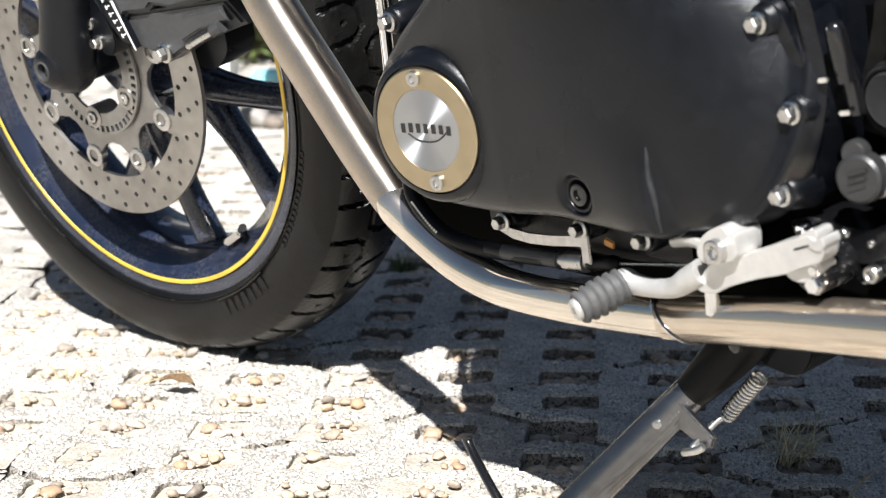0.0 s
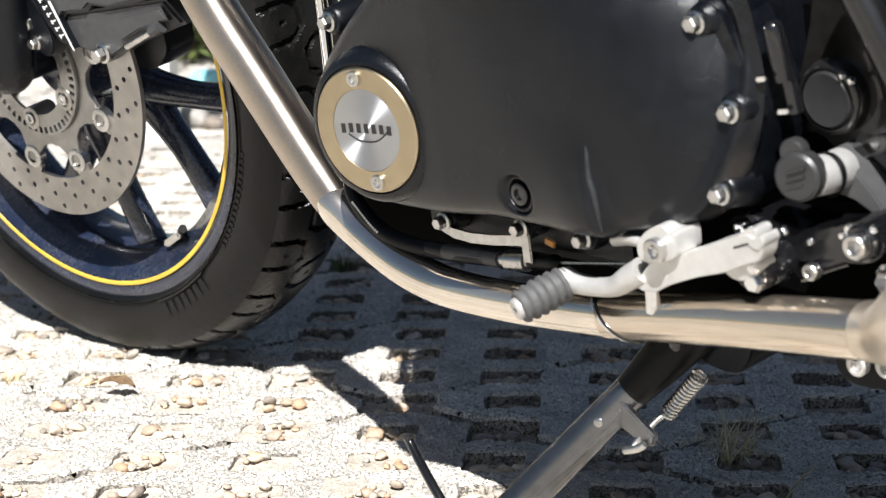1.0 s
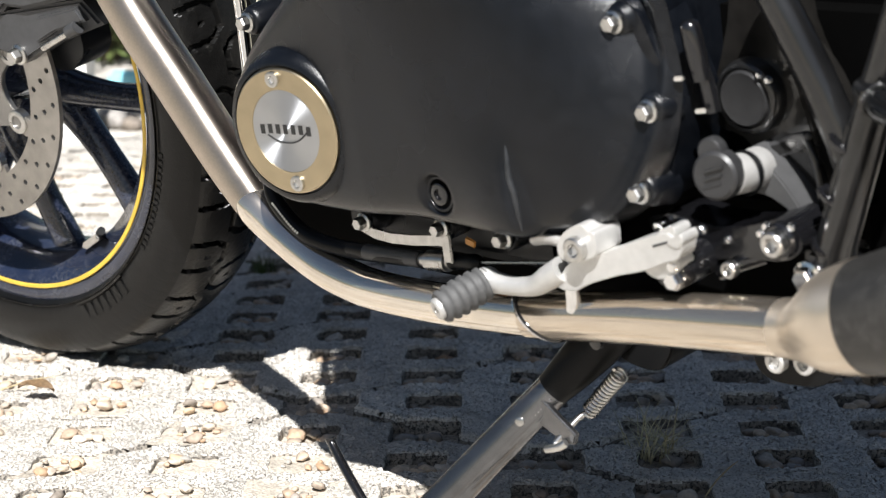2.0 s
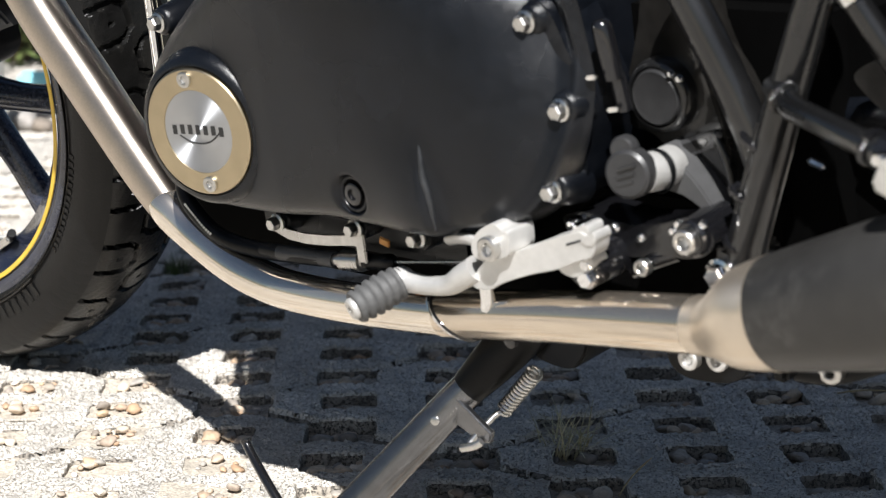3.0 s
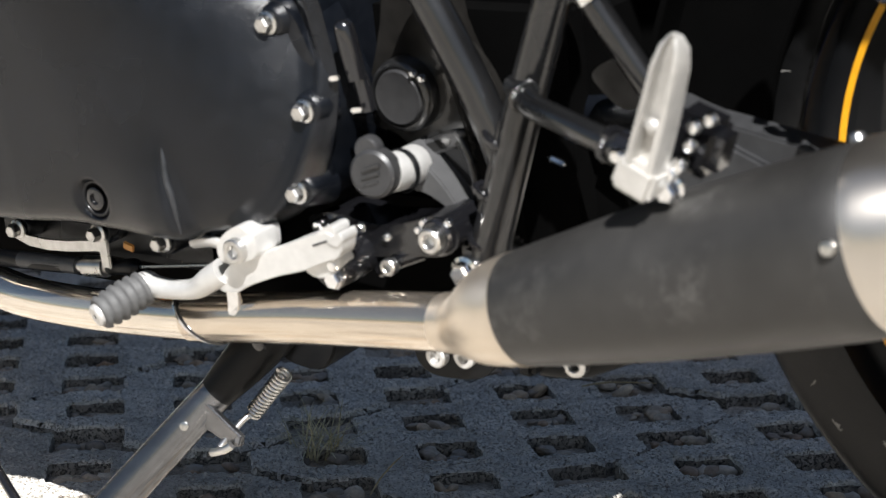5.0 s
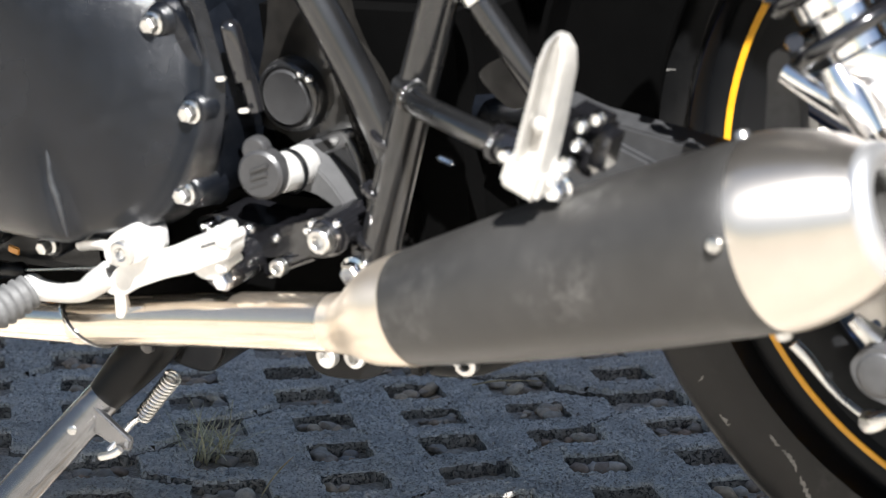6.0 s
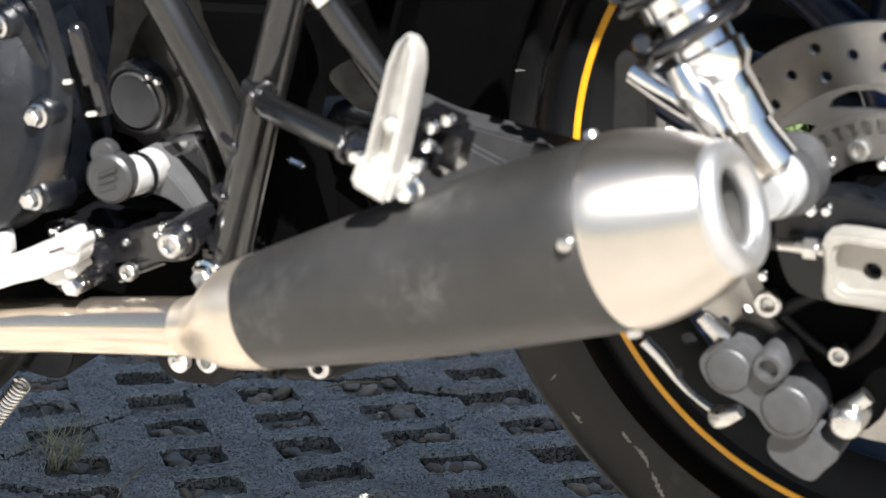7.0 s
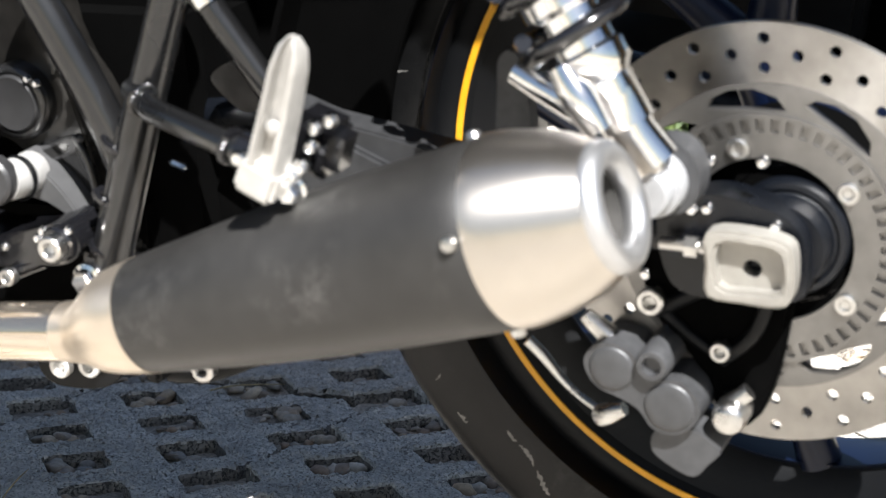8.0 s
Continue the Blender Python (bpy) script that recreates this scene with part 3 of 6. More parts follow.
part("bridge", plate([[(0.172, 0.058), (0.182, 0.062), (0.238, 0.072), (0.247, 0.060), (0.205, 0.050), (0.176, 0.038)]], -0.094, -0.1045, 0.002), GREY_CAST, cal)
part("lettering_panel", plate([[(0.0690, 0.075), (0.0900, 0.075), (0.1085, 0.030), (0.0900, 0.036), (0.0780, 0.052)]], -0.098, -0.1065, 0.002), BLACK_SATIN, cal)
part("white_line", plate([[(0.0885, 0.076), (0.0915, 0.076), (0.1095, 0.0285), (0.1080, 0.0300)]], -0.1062, -0.1072, 0), WHITE_PAINT, cal)
for k in range(6):
    x, z = 0.0765 + k * 0.0036, 0.0760 - k * 0.0068
    part("lettering_bar", block((0.0016, 0.0006, 0.0040), (x, -0.1069, z), (0, -28, 0), 0), WHITE_PAINT, cal)
    part("lettering_bar", block((0.0060, 0.0006, 0.0014), (x + 0.0026, -0.1069, z + 0.0012), (0, -20, 0), 0), WHITE_PAINT, cal)
part("bolt", bolt_mesh("caliper_bolt", 0.0072, 0.012, ZINC, socket=False), None, cal, m=pose(0.141, -0.098, 0.025))
part("slide_pin", bar([(0.182, -0.103, 0.034), (0.226, -0.103, 0.051)], 0.0034, seg=12, steps=1), ZINC, cal)
part("pin_head", bar([(0.222, -0.103, 0.0495), (0.236, -0.103, 0.055)], 0.0062, seg=14, steps=1), GREY_CAST, cal)
part("pad", plate([smooth_loop([(0.140, 0.040), (0.185, 0.048), (0.191, 0.026), (0.186, 0.013), (0.171, 0.002), (0.158, -0.001), (0.144, 0.003), (0.138, 0.014)], 5)], -0.030, -0.066, 0.004), BLACK_SATIN, cal)

# ---- engine ----
OUT = smooth_loop([(0.593, 0.385), (0.576, 0.345), (0.582, 0.302), (0.618, 0.286), (0.701, 0.285), (0.775, 0.291), (0.842, 0.290), (0.905, 0.296), (0.943, 0.312),
                   (0.964, 0.345), (0.972, 0.384), (0.969, 0.417), (0.957, 0.455), (0.912, 0.485), (0.843, 0.505), (0.737, 0.490), (0.655, 0.440)], 20)


def inset(loop, k, c=(0.78, 0.372)):
    return [(c[0] + (x - c[0]) * k, c[1] + (z - c[1]) * k) for x, z in loop]


def fall(x, z):
    """How far the cover's face falls back towards the upper rear and the front."""
    return 0.050 * max(0.0, ((x - 0.79) * 0.88 + (z - 0.37) * 0.47) / 0.18) ** 2 + 0.010 * max(0.0, ((x - 0.87) * 0.7 + (z - 0.39) * 0.7) / 0.07) ** 2 + 0.008 * max(0.0, (0.74 - x) / 0.16)


def step(a, b, v):
    """A smooth rise from 0 at a to 1 at b."""
    q = min(1.0, max(0.0, (v - a) / (b - a)))
    return q * q * (3 - 2 * q)


def cover_form(x, z, k):
    """What shapes the cover's face: a crease over the shift shaft, the inspection plug's dish, a soft ridge inside the rear flange and a dish before it."""
    down = step(0.378, 0.300, z)
    edge = 0.8660 + 0.010 * down
    crease = 0.0085 * down * (step(edge - 0.060, edge, x) - step(edge - 0.002, edge + 0.0085, x) * 1.6 + 0.6 * step(edge + 0.014, edge + 0.060, x))
    dish = -0.0060 * (1 - step(0.0105, 0.0155, math.hypot(x - 0.8075, z - 0.3185)))
    rear = step(0.855, 0.935, x + 0.35 * (z - 0.36))
    flange = rear * (0.0036 * math.exp(-((k - 0.955) / 0.022) ** 2) - 0.0034 * math.exp(-((k - 0.880) / 0.035) ** 2))
    return (crease + flange) * step(1.0, 0.975, k) + dish


def cover_ring(y, k):
    """One level of the cover."""
    return [(x, y + min(fall(x, z), 0.056) * min(1.0, max(0.0, (-y - 0.145) / 0.055)) - cover_form(x, z, k), z) for x, z in inset(OUT, k)]


FACE = [(-0.10, 0.90), (-0.140, 0.91), (-0.146, 0.965), (-0.150, 0.988), (-0.155, 0.998)]
for p in catmull([(-0.162, 1.0, 0), (-0.172, 0.988, 0), (-0.182, 0.965, 0), (-0.190, 0.935, 0), (-0.1965, 0.89, 0), (-0.2005, 0.82, 0), (-0.2030, 0.70, 0), (-0.2040, 0.50, 0), (-0.2045, 0.25, 0), (-0.2046, 0.02, 0)], 14):
    FACE.append((p.x, p.y))
cover = part("engine_cover", loft([cover_ring(y, k) for y, k in FACE]), BLACK_SATIN, bike, "satin black cast engine cover", smooth=70)
# Thin raised bead standing in for the streak reflected in the crease.
part("worn_edge", bar([(0.8690, -0.1963, 0.3630), (0.8710, -0.1982, 0.3512), (0.8730, -0.2005, 0.3374), (0.8760, -0.2006, 0.3242), (0.8770, -0.2004, 0.3130), (0.8770, -0.1990, 0.3027)], [0.0004, 0.0014, 0.0021, 0.0022, 0.0018, 0.0008], seg=14), GLINT, cover, "worn dark grey casting edge")
# lobes round the bolts
part("rear_flange", plate([smooth_loop([(0.900, 0.4440), (0.925, 0.4440), (0.9440, 0.4350), (0.9560, 0.4120), (0.9660, 0.3880), (0.9680, 0.3700), (0.9640, 0.3480), (0.9610, 0.3270), (0.9500, 0.3150), (0.9300, 0.3120), (0.905, 0.330)], 5)], -0.105, -0.1490, 0.007), BLACK_SATIN, cover, smooth=60)
for x, z, y, deep in ((0.598, 0.413, -0.168, 0.030), (0.9325, 0.4286, -0.1548, 0.014), (0.9561, 0.3768, -0.1592, 0.016), (0.9494, 0.3271, -0.1665, 0.022)):
    part("lobe", turned([(0.0150, -y - deep), (0.0122, -y - deep * 0.45), (0.0108, -y - 0.0045), (0.0098, -y - 0.0020), (0.0086, -y - 0.0006), (0, -y)], (x, 0, z), seg=28), BLACK_SATIN, cover, smooth=80)
    part("bolt", HEX, None, cover, m=pose(x, y, z))
for x, z, y in ((0.674, 0.267, -0.152), (0.754, 0.273, -0.152), (0.834, 0.283, -0.172)):
    part("lobe", turned([(0.0105, 0.09), (0.0098, -y - 0.004), (0.0085, -y - 0.0015), (0, -y - 0.0015)], (x, 0, z), seg=20), BLACK_SATIN, cover)
    part("bolt", bolt_mesh("small_hex", 0.0050, 0.009, ZINC, socket=False), None, cover, m=pose(x, y, z))
# inspection plug
plug = part("plug", turned([(0.0128, 0.190), (0.0126, 0.1990), (0.0118, 0.1998), (0.0104, 0.1996), (0.0096, 0.1985)], (0.8075, 0, 0.3185), seg=36), BLACK_SATIN, cover)
# Floor disc with the dish's shade put into its near-black colour.
part("plug_floor", turned([(0.0098, 0.1986), (0.0, 0.1987)], (0.8075, 0, 0.3185), seg=24), DARK, plug)
part("plug_screw", turned([(0.0074, 0.1980), (0.0074, 0.2004), (0.0062, 0.2010), (0.0040, 0.2010), (0.0036, 0.1990), (0, 0.1990)], (0.8075, 0, 0.3185), seg=24), BLACK_GLOSS, plug)
# badge
SPUN = material("spun_alloy", (0.56, 0.575, 0.60), 0.44, 1.0, vary=0.03, scale=40, stain=0.05)
brushed(SPUN, 0.93, "Y")
BM = pose(0.6760, -0.2035, 0.3520, 0, 0, 9.5)
boss = part("badge_boss", turned([(0.0570, -0.05), (0.0562, -0.006), (0.0535, 0.0030), (0.0500, 0.0075), (0.0462, 0.0085), (0.0455, 0.0065), (0, 0.0065)], seg=64), BLACK_SATIN, cover, m=BM, smooth=60)
badge = part("badge", turned([(0.0445, 0.003), (0.0445, 0.0095), (0.0435, 0.0104), (0.0295, 0.0104), (0.0290, 0.0094)], seg=64), BRASS, cover, "brass-toned ring badge", m=BM)
part("badge_disc", turned([(0.0292, 0.0090), (0.0292, 0.0098), (0.0, 0.0098)], seg=64), SPUN, badge, "spun aluminium badge centre")
for k in range(7):
    part("lettering_bar", block((0.0034, 0.0006, 0.0066), (-0.0205 + k * 0.0068, -0.0100, 0.0014 - (0.0006 if k in (0, 6) else 0)), (0, 0, 0), 0), BLACK_INK, badge)
part("lettering_arc", bar([(-0.0165, -0.0100, -0.0030), (-0.009, -0.0100, -0.0068), (0.0, -0.0100, -0.0082), (0.009, -0.0100, -0.0068), (0.0165, -0.0100, -0.0020), (0.0205, -0.0100, 0.0020)], 0.0006, seg=8), BLACK_INK, badge)
for z in (0.0368, -0.0368):
    part("badge_screw", bolt_mesh("badge_screw", 0.0056, 0.0028, ZINC), None, badge, m=pose(-0.004 if z > 0 else 0.004, -0.0098, z))

# crankcase, cylinders and what fills the frame behind the cover
case = part("crankcase", loft([[(min(x, 0.93), y, z) for x, z in inset(OUT, k)] for y, k in ((-0.12, 0.965), (0.10, 0.965), (0.16, 0.9))]), BLACK_SATIN, bike, "black engine crankcase")
# Sump, gearbox and lower frame: near-black fill painted as shade below the engine.
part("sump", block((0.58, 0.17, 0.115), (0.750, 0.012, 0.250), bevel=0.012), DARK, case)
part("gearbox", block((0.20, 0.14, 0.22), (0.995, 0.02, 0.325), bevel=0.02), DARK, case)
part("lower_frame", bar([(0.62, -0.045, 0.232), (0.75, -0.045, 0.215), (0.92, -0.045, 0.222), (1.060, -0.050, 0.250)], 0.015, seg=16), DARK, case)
part("front_case", block((0.12, 0.18, 0.22), (0.565, 0.02, 0.385), (0, -14, 0), bevel=0.02), BLACK_SATIN, case)
cyl = part("cylinder_block", block((0.26, 0.30, 0.20), (0.72, 0.0, 0.575), bevel=0.015), BLACK_SATIN, bike, "finned black cylinder block")
for k in range(6):
    part("fin", block((0.30, 0.33, 0.005), (0.72, 0.0, 0.515 + k * 0.026), bevel=0.001), BLACK_SATIN, cyl)
part("radiator", block((0.035, 0.20, 0.26), (0.475, 0.02, 0.56), (0, 12, 0), bevel=0.004), BLACK_PLASTIC, bike, "slim black radiator")
# Near-black bodies fill the gaps behind the frame with painted shade.
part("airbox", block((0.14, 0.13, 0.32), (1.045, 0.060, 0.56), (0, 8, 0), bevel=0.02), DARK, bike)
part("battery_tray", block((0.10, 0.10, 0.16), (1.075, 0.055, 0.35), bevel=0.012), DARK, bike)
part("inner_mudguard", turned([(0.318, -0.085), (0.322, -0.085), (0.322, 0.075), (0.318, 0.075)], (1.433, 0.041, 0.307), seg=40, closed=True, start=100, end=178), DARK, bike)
# Near-black plate added over the tyre's upper front to paint its shade.
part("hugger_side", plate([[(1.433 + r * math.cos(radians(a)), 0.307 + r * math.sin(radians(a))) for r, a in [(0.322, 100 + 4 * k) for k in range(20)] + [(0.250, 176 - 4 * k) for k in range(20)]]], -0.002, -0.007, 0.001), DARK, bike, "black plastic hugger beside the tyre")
part("rear_mudguard", turned([(0.335, -0.085), (0.340, -0.070), (0.342, 0.0), (0.340, 0.070), (0.335, 0.085), (0.331, 0.083), (0.336, 0.0), (0.331, -0.083)], (1.433, 0.041, 0.307), seg=40, closed=True, start=15, end=140), BLACK_GLOSS, bike, "gloss black rear mudguard")
tank = part("fuel_tank", loft([[(0.70 + (x * 0.30) * sx, y * sy, z) for x, y in circle(0, 0, 1, 32)] for z, sx, sy in ((0.73, 0.80, 0.10), (0.76, 1.0, 0.155), (0.83, 1.0, 0.160), (0.90, 0.93, 0.135), (0.945, 0.70, 0.085), (0.96, 0.25, 0.03))]), BLACK_GLOSS, bike, "gloss black fuel tank")
def seat_ring(z, sx, sy):
    return [(1.24 + 0.34 * sx * math.copysign(abs(x) ** 0.45, x), 0.190 * sy * math.copysign(abs(y) ** 0.45, y), z + 0.05 * x) for x, y in circle(0, 0, 1, 40)]


# Unseen seat, raised and widened so that its shadow covers the ground.
part("seat", loft([seat_ring(z, sx, sy) for z, sx, sy in ((0.74, 0.88, 0.72), (0.765, 0.98, 0.96), (0.85, 1.0, 1.0), (0.91, 0.97, 0.90), (0.930, 0.85, 0.62), (0.934, 0.5, 0.3))]), BLACK_PLASTIC, bike, "black padded seat")

# Unseen block, added only to keep sun off the ground past the wheel.
part("tail_unit", block((0.28, 0.28, 0.11), (1.475, 0.0, 0.725), (0, -6, 0), 0.03), BLACK_PLASTIC, bike, "black tail unit under the seat")
headlamp = part("headlamp", turned([(0.0, -0.10), (0.045, -0.095), (0.085, -0.060), (0.100, -0.010), (0.102, 0.040), (0.095, 0.050), (0.0, 0.058)], (0.235, 0.0, 0.865), (-1, 0, -0.15), seg=40), BLACK_GLOSS, bike, "gloss black round headlamp")
part("lens", turned([(0.092, 0.050), (0.060, 0.062), (0.0, 0.068)], (0.235, 0.0, 0.865), (-1, 0, -0.15), seg=32), CHROME, headlamp)
part("steering_head", block((0.13, 0.22, 0.26), (0.330, 0.0, 0.790), (0, -25, 0), 0.02), BLACK_PLASTIC, bike, "black steering head and yokes")
part("handlebar", bar([(0.460, -0.38, 0.985), (0.395, -0.26, 0.990), (0.320, -0.09, 0.955), (0.320, 0.09, 0.955), (0.395, 0.26, 0.990), (0.460, 0.38, 0.985)], 0.0115, seg=16), BLACK_GLOSS, bike, "black tubular handlebar")
# sensor plug beside the cover, swing arm pivot plate and cap
sensor = part("sensor_plug", bar([(0.9752, -0.138, 0.4285), (0.9755, -0.138, 0.4265), (0.9762, -0.138, 0.4220), (0.9785, -0.138, 0.4083), (0.9812, -0.138, 0.3920)], [0.0030, 0.0052, 0.0064, 0.0066, 0.0060], seg=24, steps=2), BLACK_GLOSS, bike, "black rubber sensor plug")
part("plug_lower", bar([(0.9808, -0.135, 0.3950), (0.9828, -0.135, 0.3857), (0.9852, -0.135, 0.3720)], [0.0052, 0.0052, 0.0046], seg=20, steps=1), BLACK_GLOSS, sensor)
part("clip", block((0.008, 0.004, 0.003), (0.9735, -0.1492, 0.3955), (0, -10, 0), 0.001), CHROME, sensor)
part("clip", block((0.009, 0.004, 0.003), (0.9845, -0.145, 0.3755), (0, -10, 0), 0.001), CHROME, sensor)
pivot = part("pivot_plate", plate([smooth_loop([(0.983, 0.4529), (1.0048, 0.4536), (1.0116, 0.4127), (1.024, 0.382), (1.0353, 0.3403), (1.0402, 0.3137), (1.0314, 0.2927), (1.0204, 0.2952), (1.0086, 0.3125), (0.9979, 0.328), (0.979, 0.3465), (0.961, 0.3516), (0.9586, 0.3704), (0.9663, 0.3926), (0.9744, 0.4178)], 3)], -0.060, -0.102, 0.003), PLATE_BLACK, bike, "dusty black swing arm pivot plate")
part("pivot_collar", turned([(0.0240, 0.095), (0.0236, 0.1080), (0.0222, 0.1110), (0.0205, 0.1128), (0.0188, 0.1128), (0.0180, 0.1100)], (0.9915, 0, 0.3745), seg=48), FRAME_BLACK, pivot, smooth=60)
part("pivot_cap", turned([(0.0178, 0.100), (0.0178, 0.1120), (0.0163, 0.1142), (0.0142, 0.1136), (0, 0.1136)], (0.9915, 0, 0.3745), seg=48), CAP_GREY, pivot)
part("web", plate([smooth_loop([(0.9949, 0.3426), (1.0062, 0.3475), (1.0217, 0.3534), (1.0307, 0.3527), (1.0255, 0.3444), (1.009, 0.3369), (0.9996, 0.3299), (0.9974, 0.3359)], 3)], -0.100, -0.1062, 0.0015), ELBOW, pivot, "worn bright metal web")
part("web_dish", plate([smooth_loop(inset([(0.9949, 0.3426), (1.0062, 0.3475), (1.0217, 0.3534), (1.0307, 0.3527), (1.0255, 0.3444), (1.009, 0.3369), (0.9996, 0.3299), (0.9974, 0.3359)], 0.62, (1.0106, 0.3429)), 3)], -0.104, -0.1068, 0.0008), PLATE_BLACK, pivot)
part("web_rib", bar([(1.026, -0.104, 0.354), (1.034, -0.105, 0.338), (1.037, -0.105, 0.318), (1.034, -0.104, 0.306)], 0.0022, seg=10), FRAME_BLACK, pivot)
part("web_rib", bar([(1.000, -0.103, 0.334), (1.012, -0.104, 0.318), (1.022, -0.104, 0.306)], 0.0018, seg=10), FRAME_BLACK, pivot)
part("gusset", plate([smooth_loop([(1.0194, 0.41), (1.0345, 0.3987), (1.0465, 0.3802), (1.052, 0.3576), (1.0364, 0.3475), (1.02, 0.382)], 3)], -0.082, -0.090, 0.002), PLATE_BLACK, pivot)
for x, z in ((1.011, 0.388), (1.0045, 0.3905), (1.049, 0.366)):
    part("round_stud", turned([(0.0026, 0.0), (0.0026, 0.002), (0.0016, 0.0034), (0, 0.0036)], (x, -0.1125, z), seg=14), CHROME, pivot)


def weld(parent, at, r, axis, seed):
    """A bead of weld round a joint."""
    rng = random.Random(seed)
    ax = Vector(axis).normalized()
    u = ax.orthogonal().normalized()
    v = ax.cross(u)
    o = Vector(at)
    bm = bmesh.new()
    n = 22
    for k in range(n):
        a = 2 * math.pi * k / n
        p = o + (u * math.cos(a) + v * math.sin(a)) * r
        bmesh.ops.create_icosphere(bm, subdivisions=1, radius=0.0028 * rng.uniform(0.8, 1.2), matrix=Matrix.Translation(p))
    tagged(part("weld_bead", bm, BLACK_GLOSS, parent), kind="stuff")


part("frame_tube", bar([(1.0225, -0.128, 0.4600), (1.0395, -0.128, 0.4290), (1.0585, -0.126, 0.3890), (1.0710, -0.126, 0.3600), (1.0745, -0.126, 0.3480)], 0.0112, steps=1), FRAME_BLACK, bike, "gloss black painted frame tube")
main = part("frame_tube", bar([(1.160, -0.128, 0.552), (1.119, -0.130, 0.445), (1.093, -0.131, 0.377), (1.064, -0.130, 0.300), (1.058, -0.128, 0.276)], [0.0112, 0.0112, 0.0117, 0.0126, 0.0130], steps=1), FRAME_BLACK, bike, "gloss black painted frame tube")
part("lug", block((0.030, 0.034, 0.018), (1.058, -0.122, 0.287), (0, 8, 0), bevel=0.005), FRAME_BLACK, main)
part("lug", block((0.030, 0.030, 0.020), (1.048, -0.112, 0.268), (0, 10, 0), bevel=0.006), FRAME_BLACK, main)
part("weld_line", bar([(1.062, -0.1385, 0.318), (1.073, -0.1395, 0.346), (1.083, -0.139, 0.375)], 0.0016, seg=8), FRAME_BLACK, main)
upper = part("frame_tube", bar([(1.105, -0.122, 0.505), (1.138, -0.122, 0.445), (1.167, -0.120, 0.402), (1.186, -0.118, 0.372)], 0.0080, steps=1), FRAME_BLACK, bike, "gloss black painted frame tube")
part("collar", turned([(0.0098, -0.012), (0.0105, 0), (0.0098, 0.012)], (1.134, -0.122, 0.4535), (0.55, 0.03, -0.83), seg=20), CHROME, upper, "small chrome collar")
peg_tube = part("peg_tube", bar([(1.092, -0.134, 0.395), (1.1186, -0.156, 0.3904), (1.184, -0.186, 0.3837), (1.2115, -0.199, 0.3817)], 0.0074, steps=1), FRAME_BLACK, bike, "gloss black footrest tube")
weld(main, (1.066, -0.136, 0.330), 0.0060, (0.5, 0, 0.86), 1)
weld(main, (1.076, -0.134, 0.362), 0.0075, (0.5, 0, 0.86), 2)
weld(main, (1.060, -0.131, 0.296), 0.0100, (0.4, 0, 0.9), 3)
weld(peg_tube, (1.105, -0.145, 0.3926), 0.0082, (0.9, -0.3, -0.3), 4)
weld(peg_tube, (1.184, -0.186, 0.3837), 0.0080, (0.94, -0.2, -0.25), 5)
part("stay_bracket", plate([smooth_loop([(1.097, 0.382), (1.110, 0.391), (1.121, 0.386), (1.130, 0.377), (1.127, 0.364), (1.116, 0.362), (1.103, 0.372)], 4)], -0.048, -0.060, 0.002), PLATE_BLACK, bike)
part("loom", bar([(1.100, -0.05, 0.345), (1.140, -0.055, 0.337), (1.190, -0.05, 0.328)], 0.0030, seg=10), BLACK_PLASTIC, bike)
part("clamp", block((0.014, 0.006, 0.005), (1.072, -0.066, 0.327), (0, 18, 0), 0.002), CHROME, bike)

# oil filler
filler = part("oil_filler", bar([(1.002, -0.118, 0.335), (1.005, -0.135, 0.3365), (1.003, -0.146, 0.338)], 0.0122, seg=28, steps=1), ALLOY, bike, "bare alloy oil filler neck")
part("filler_cap", turned([(0.0150, 0.0), (0.0155, 0.003), (0.0150, 0.010), (0.0130, 0.0118), (0, 0.0118)], (0.9985, -0.1475, 0.3395), (0.15, -0.98, 0.08), seg=32), CAP_GREY, filler, "ribbed dark grey filler cap")
part("cap_grip", turned([(0.0085, 0.0), (0.0085, 0.006), (0.0072, 0.0078), (0, 0.0080)], (0.9945, -0.1480, 0.3535), (0.15, -0.98, 0.08), seg=24), CAP_GREY, filler)
for k in (-1, 0, 1):
    part("cap_rib", block((0.013, 0.0022, 0.0024), (1.0003 + k * 0.001, -0.1594, 0.3400 + k * 0.0052), (0, -18, 9), 0.0006), CAP_GREY, filler)
part("neck_ring", turned([(0.0132, -0.002), (0.0140, 0.0), (0.0132, 0.002)], (1.0060, -0.136, 0.3365), (-0.10, -0.98, 0.10), seg=28), BLACK_PLASTIC, filler)
part("elbow", plate([smooth_loop([(0.9964, 0.346), (1.0045, 0.3431), (1.015, 0.3348), (1.0267, 0.3226), (1.0371, 0.3067), (1.0283, 0.3087), (1.0126, 0.3169), (0.9962, 0.3204), (0.9882, 0.3243)], 3)], -0.100, -0.122, 0.003), ELBOW, filler, smooth=30)

# footrest hanger and gear linkage
hang = part("footrest_hanger", plate([smooth_loop([(0.9359, 0.3008), (0.95, 0.3067), (0.968, 0.306), (0.988, 0.3038), (1.0134, 0.3075), (1.0328, 0.3137), (1.045, 0.3109), (1.0505, 0.3015), (1.0434, 0.2914), (1.0293, 0.2872), (1.0106, 0.2867), (0.9899, 0.2825), (0.972, 0.2821), (0.9593, 0.2833), (0.9443, 0.2877)], 4)], -0.112, -0.146, 0.007), BLACK_GLOSS, bike, "gloss black footrest hanger", smooth=60)
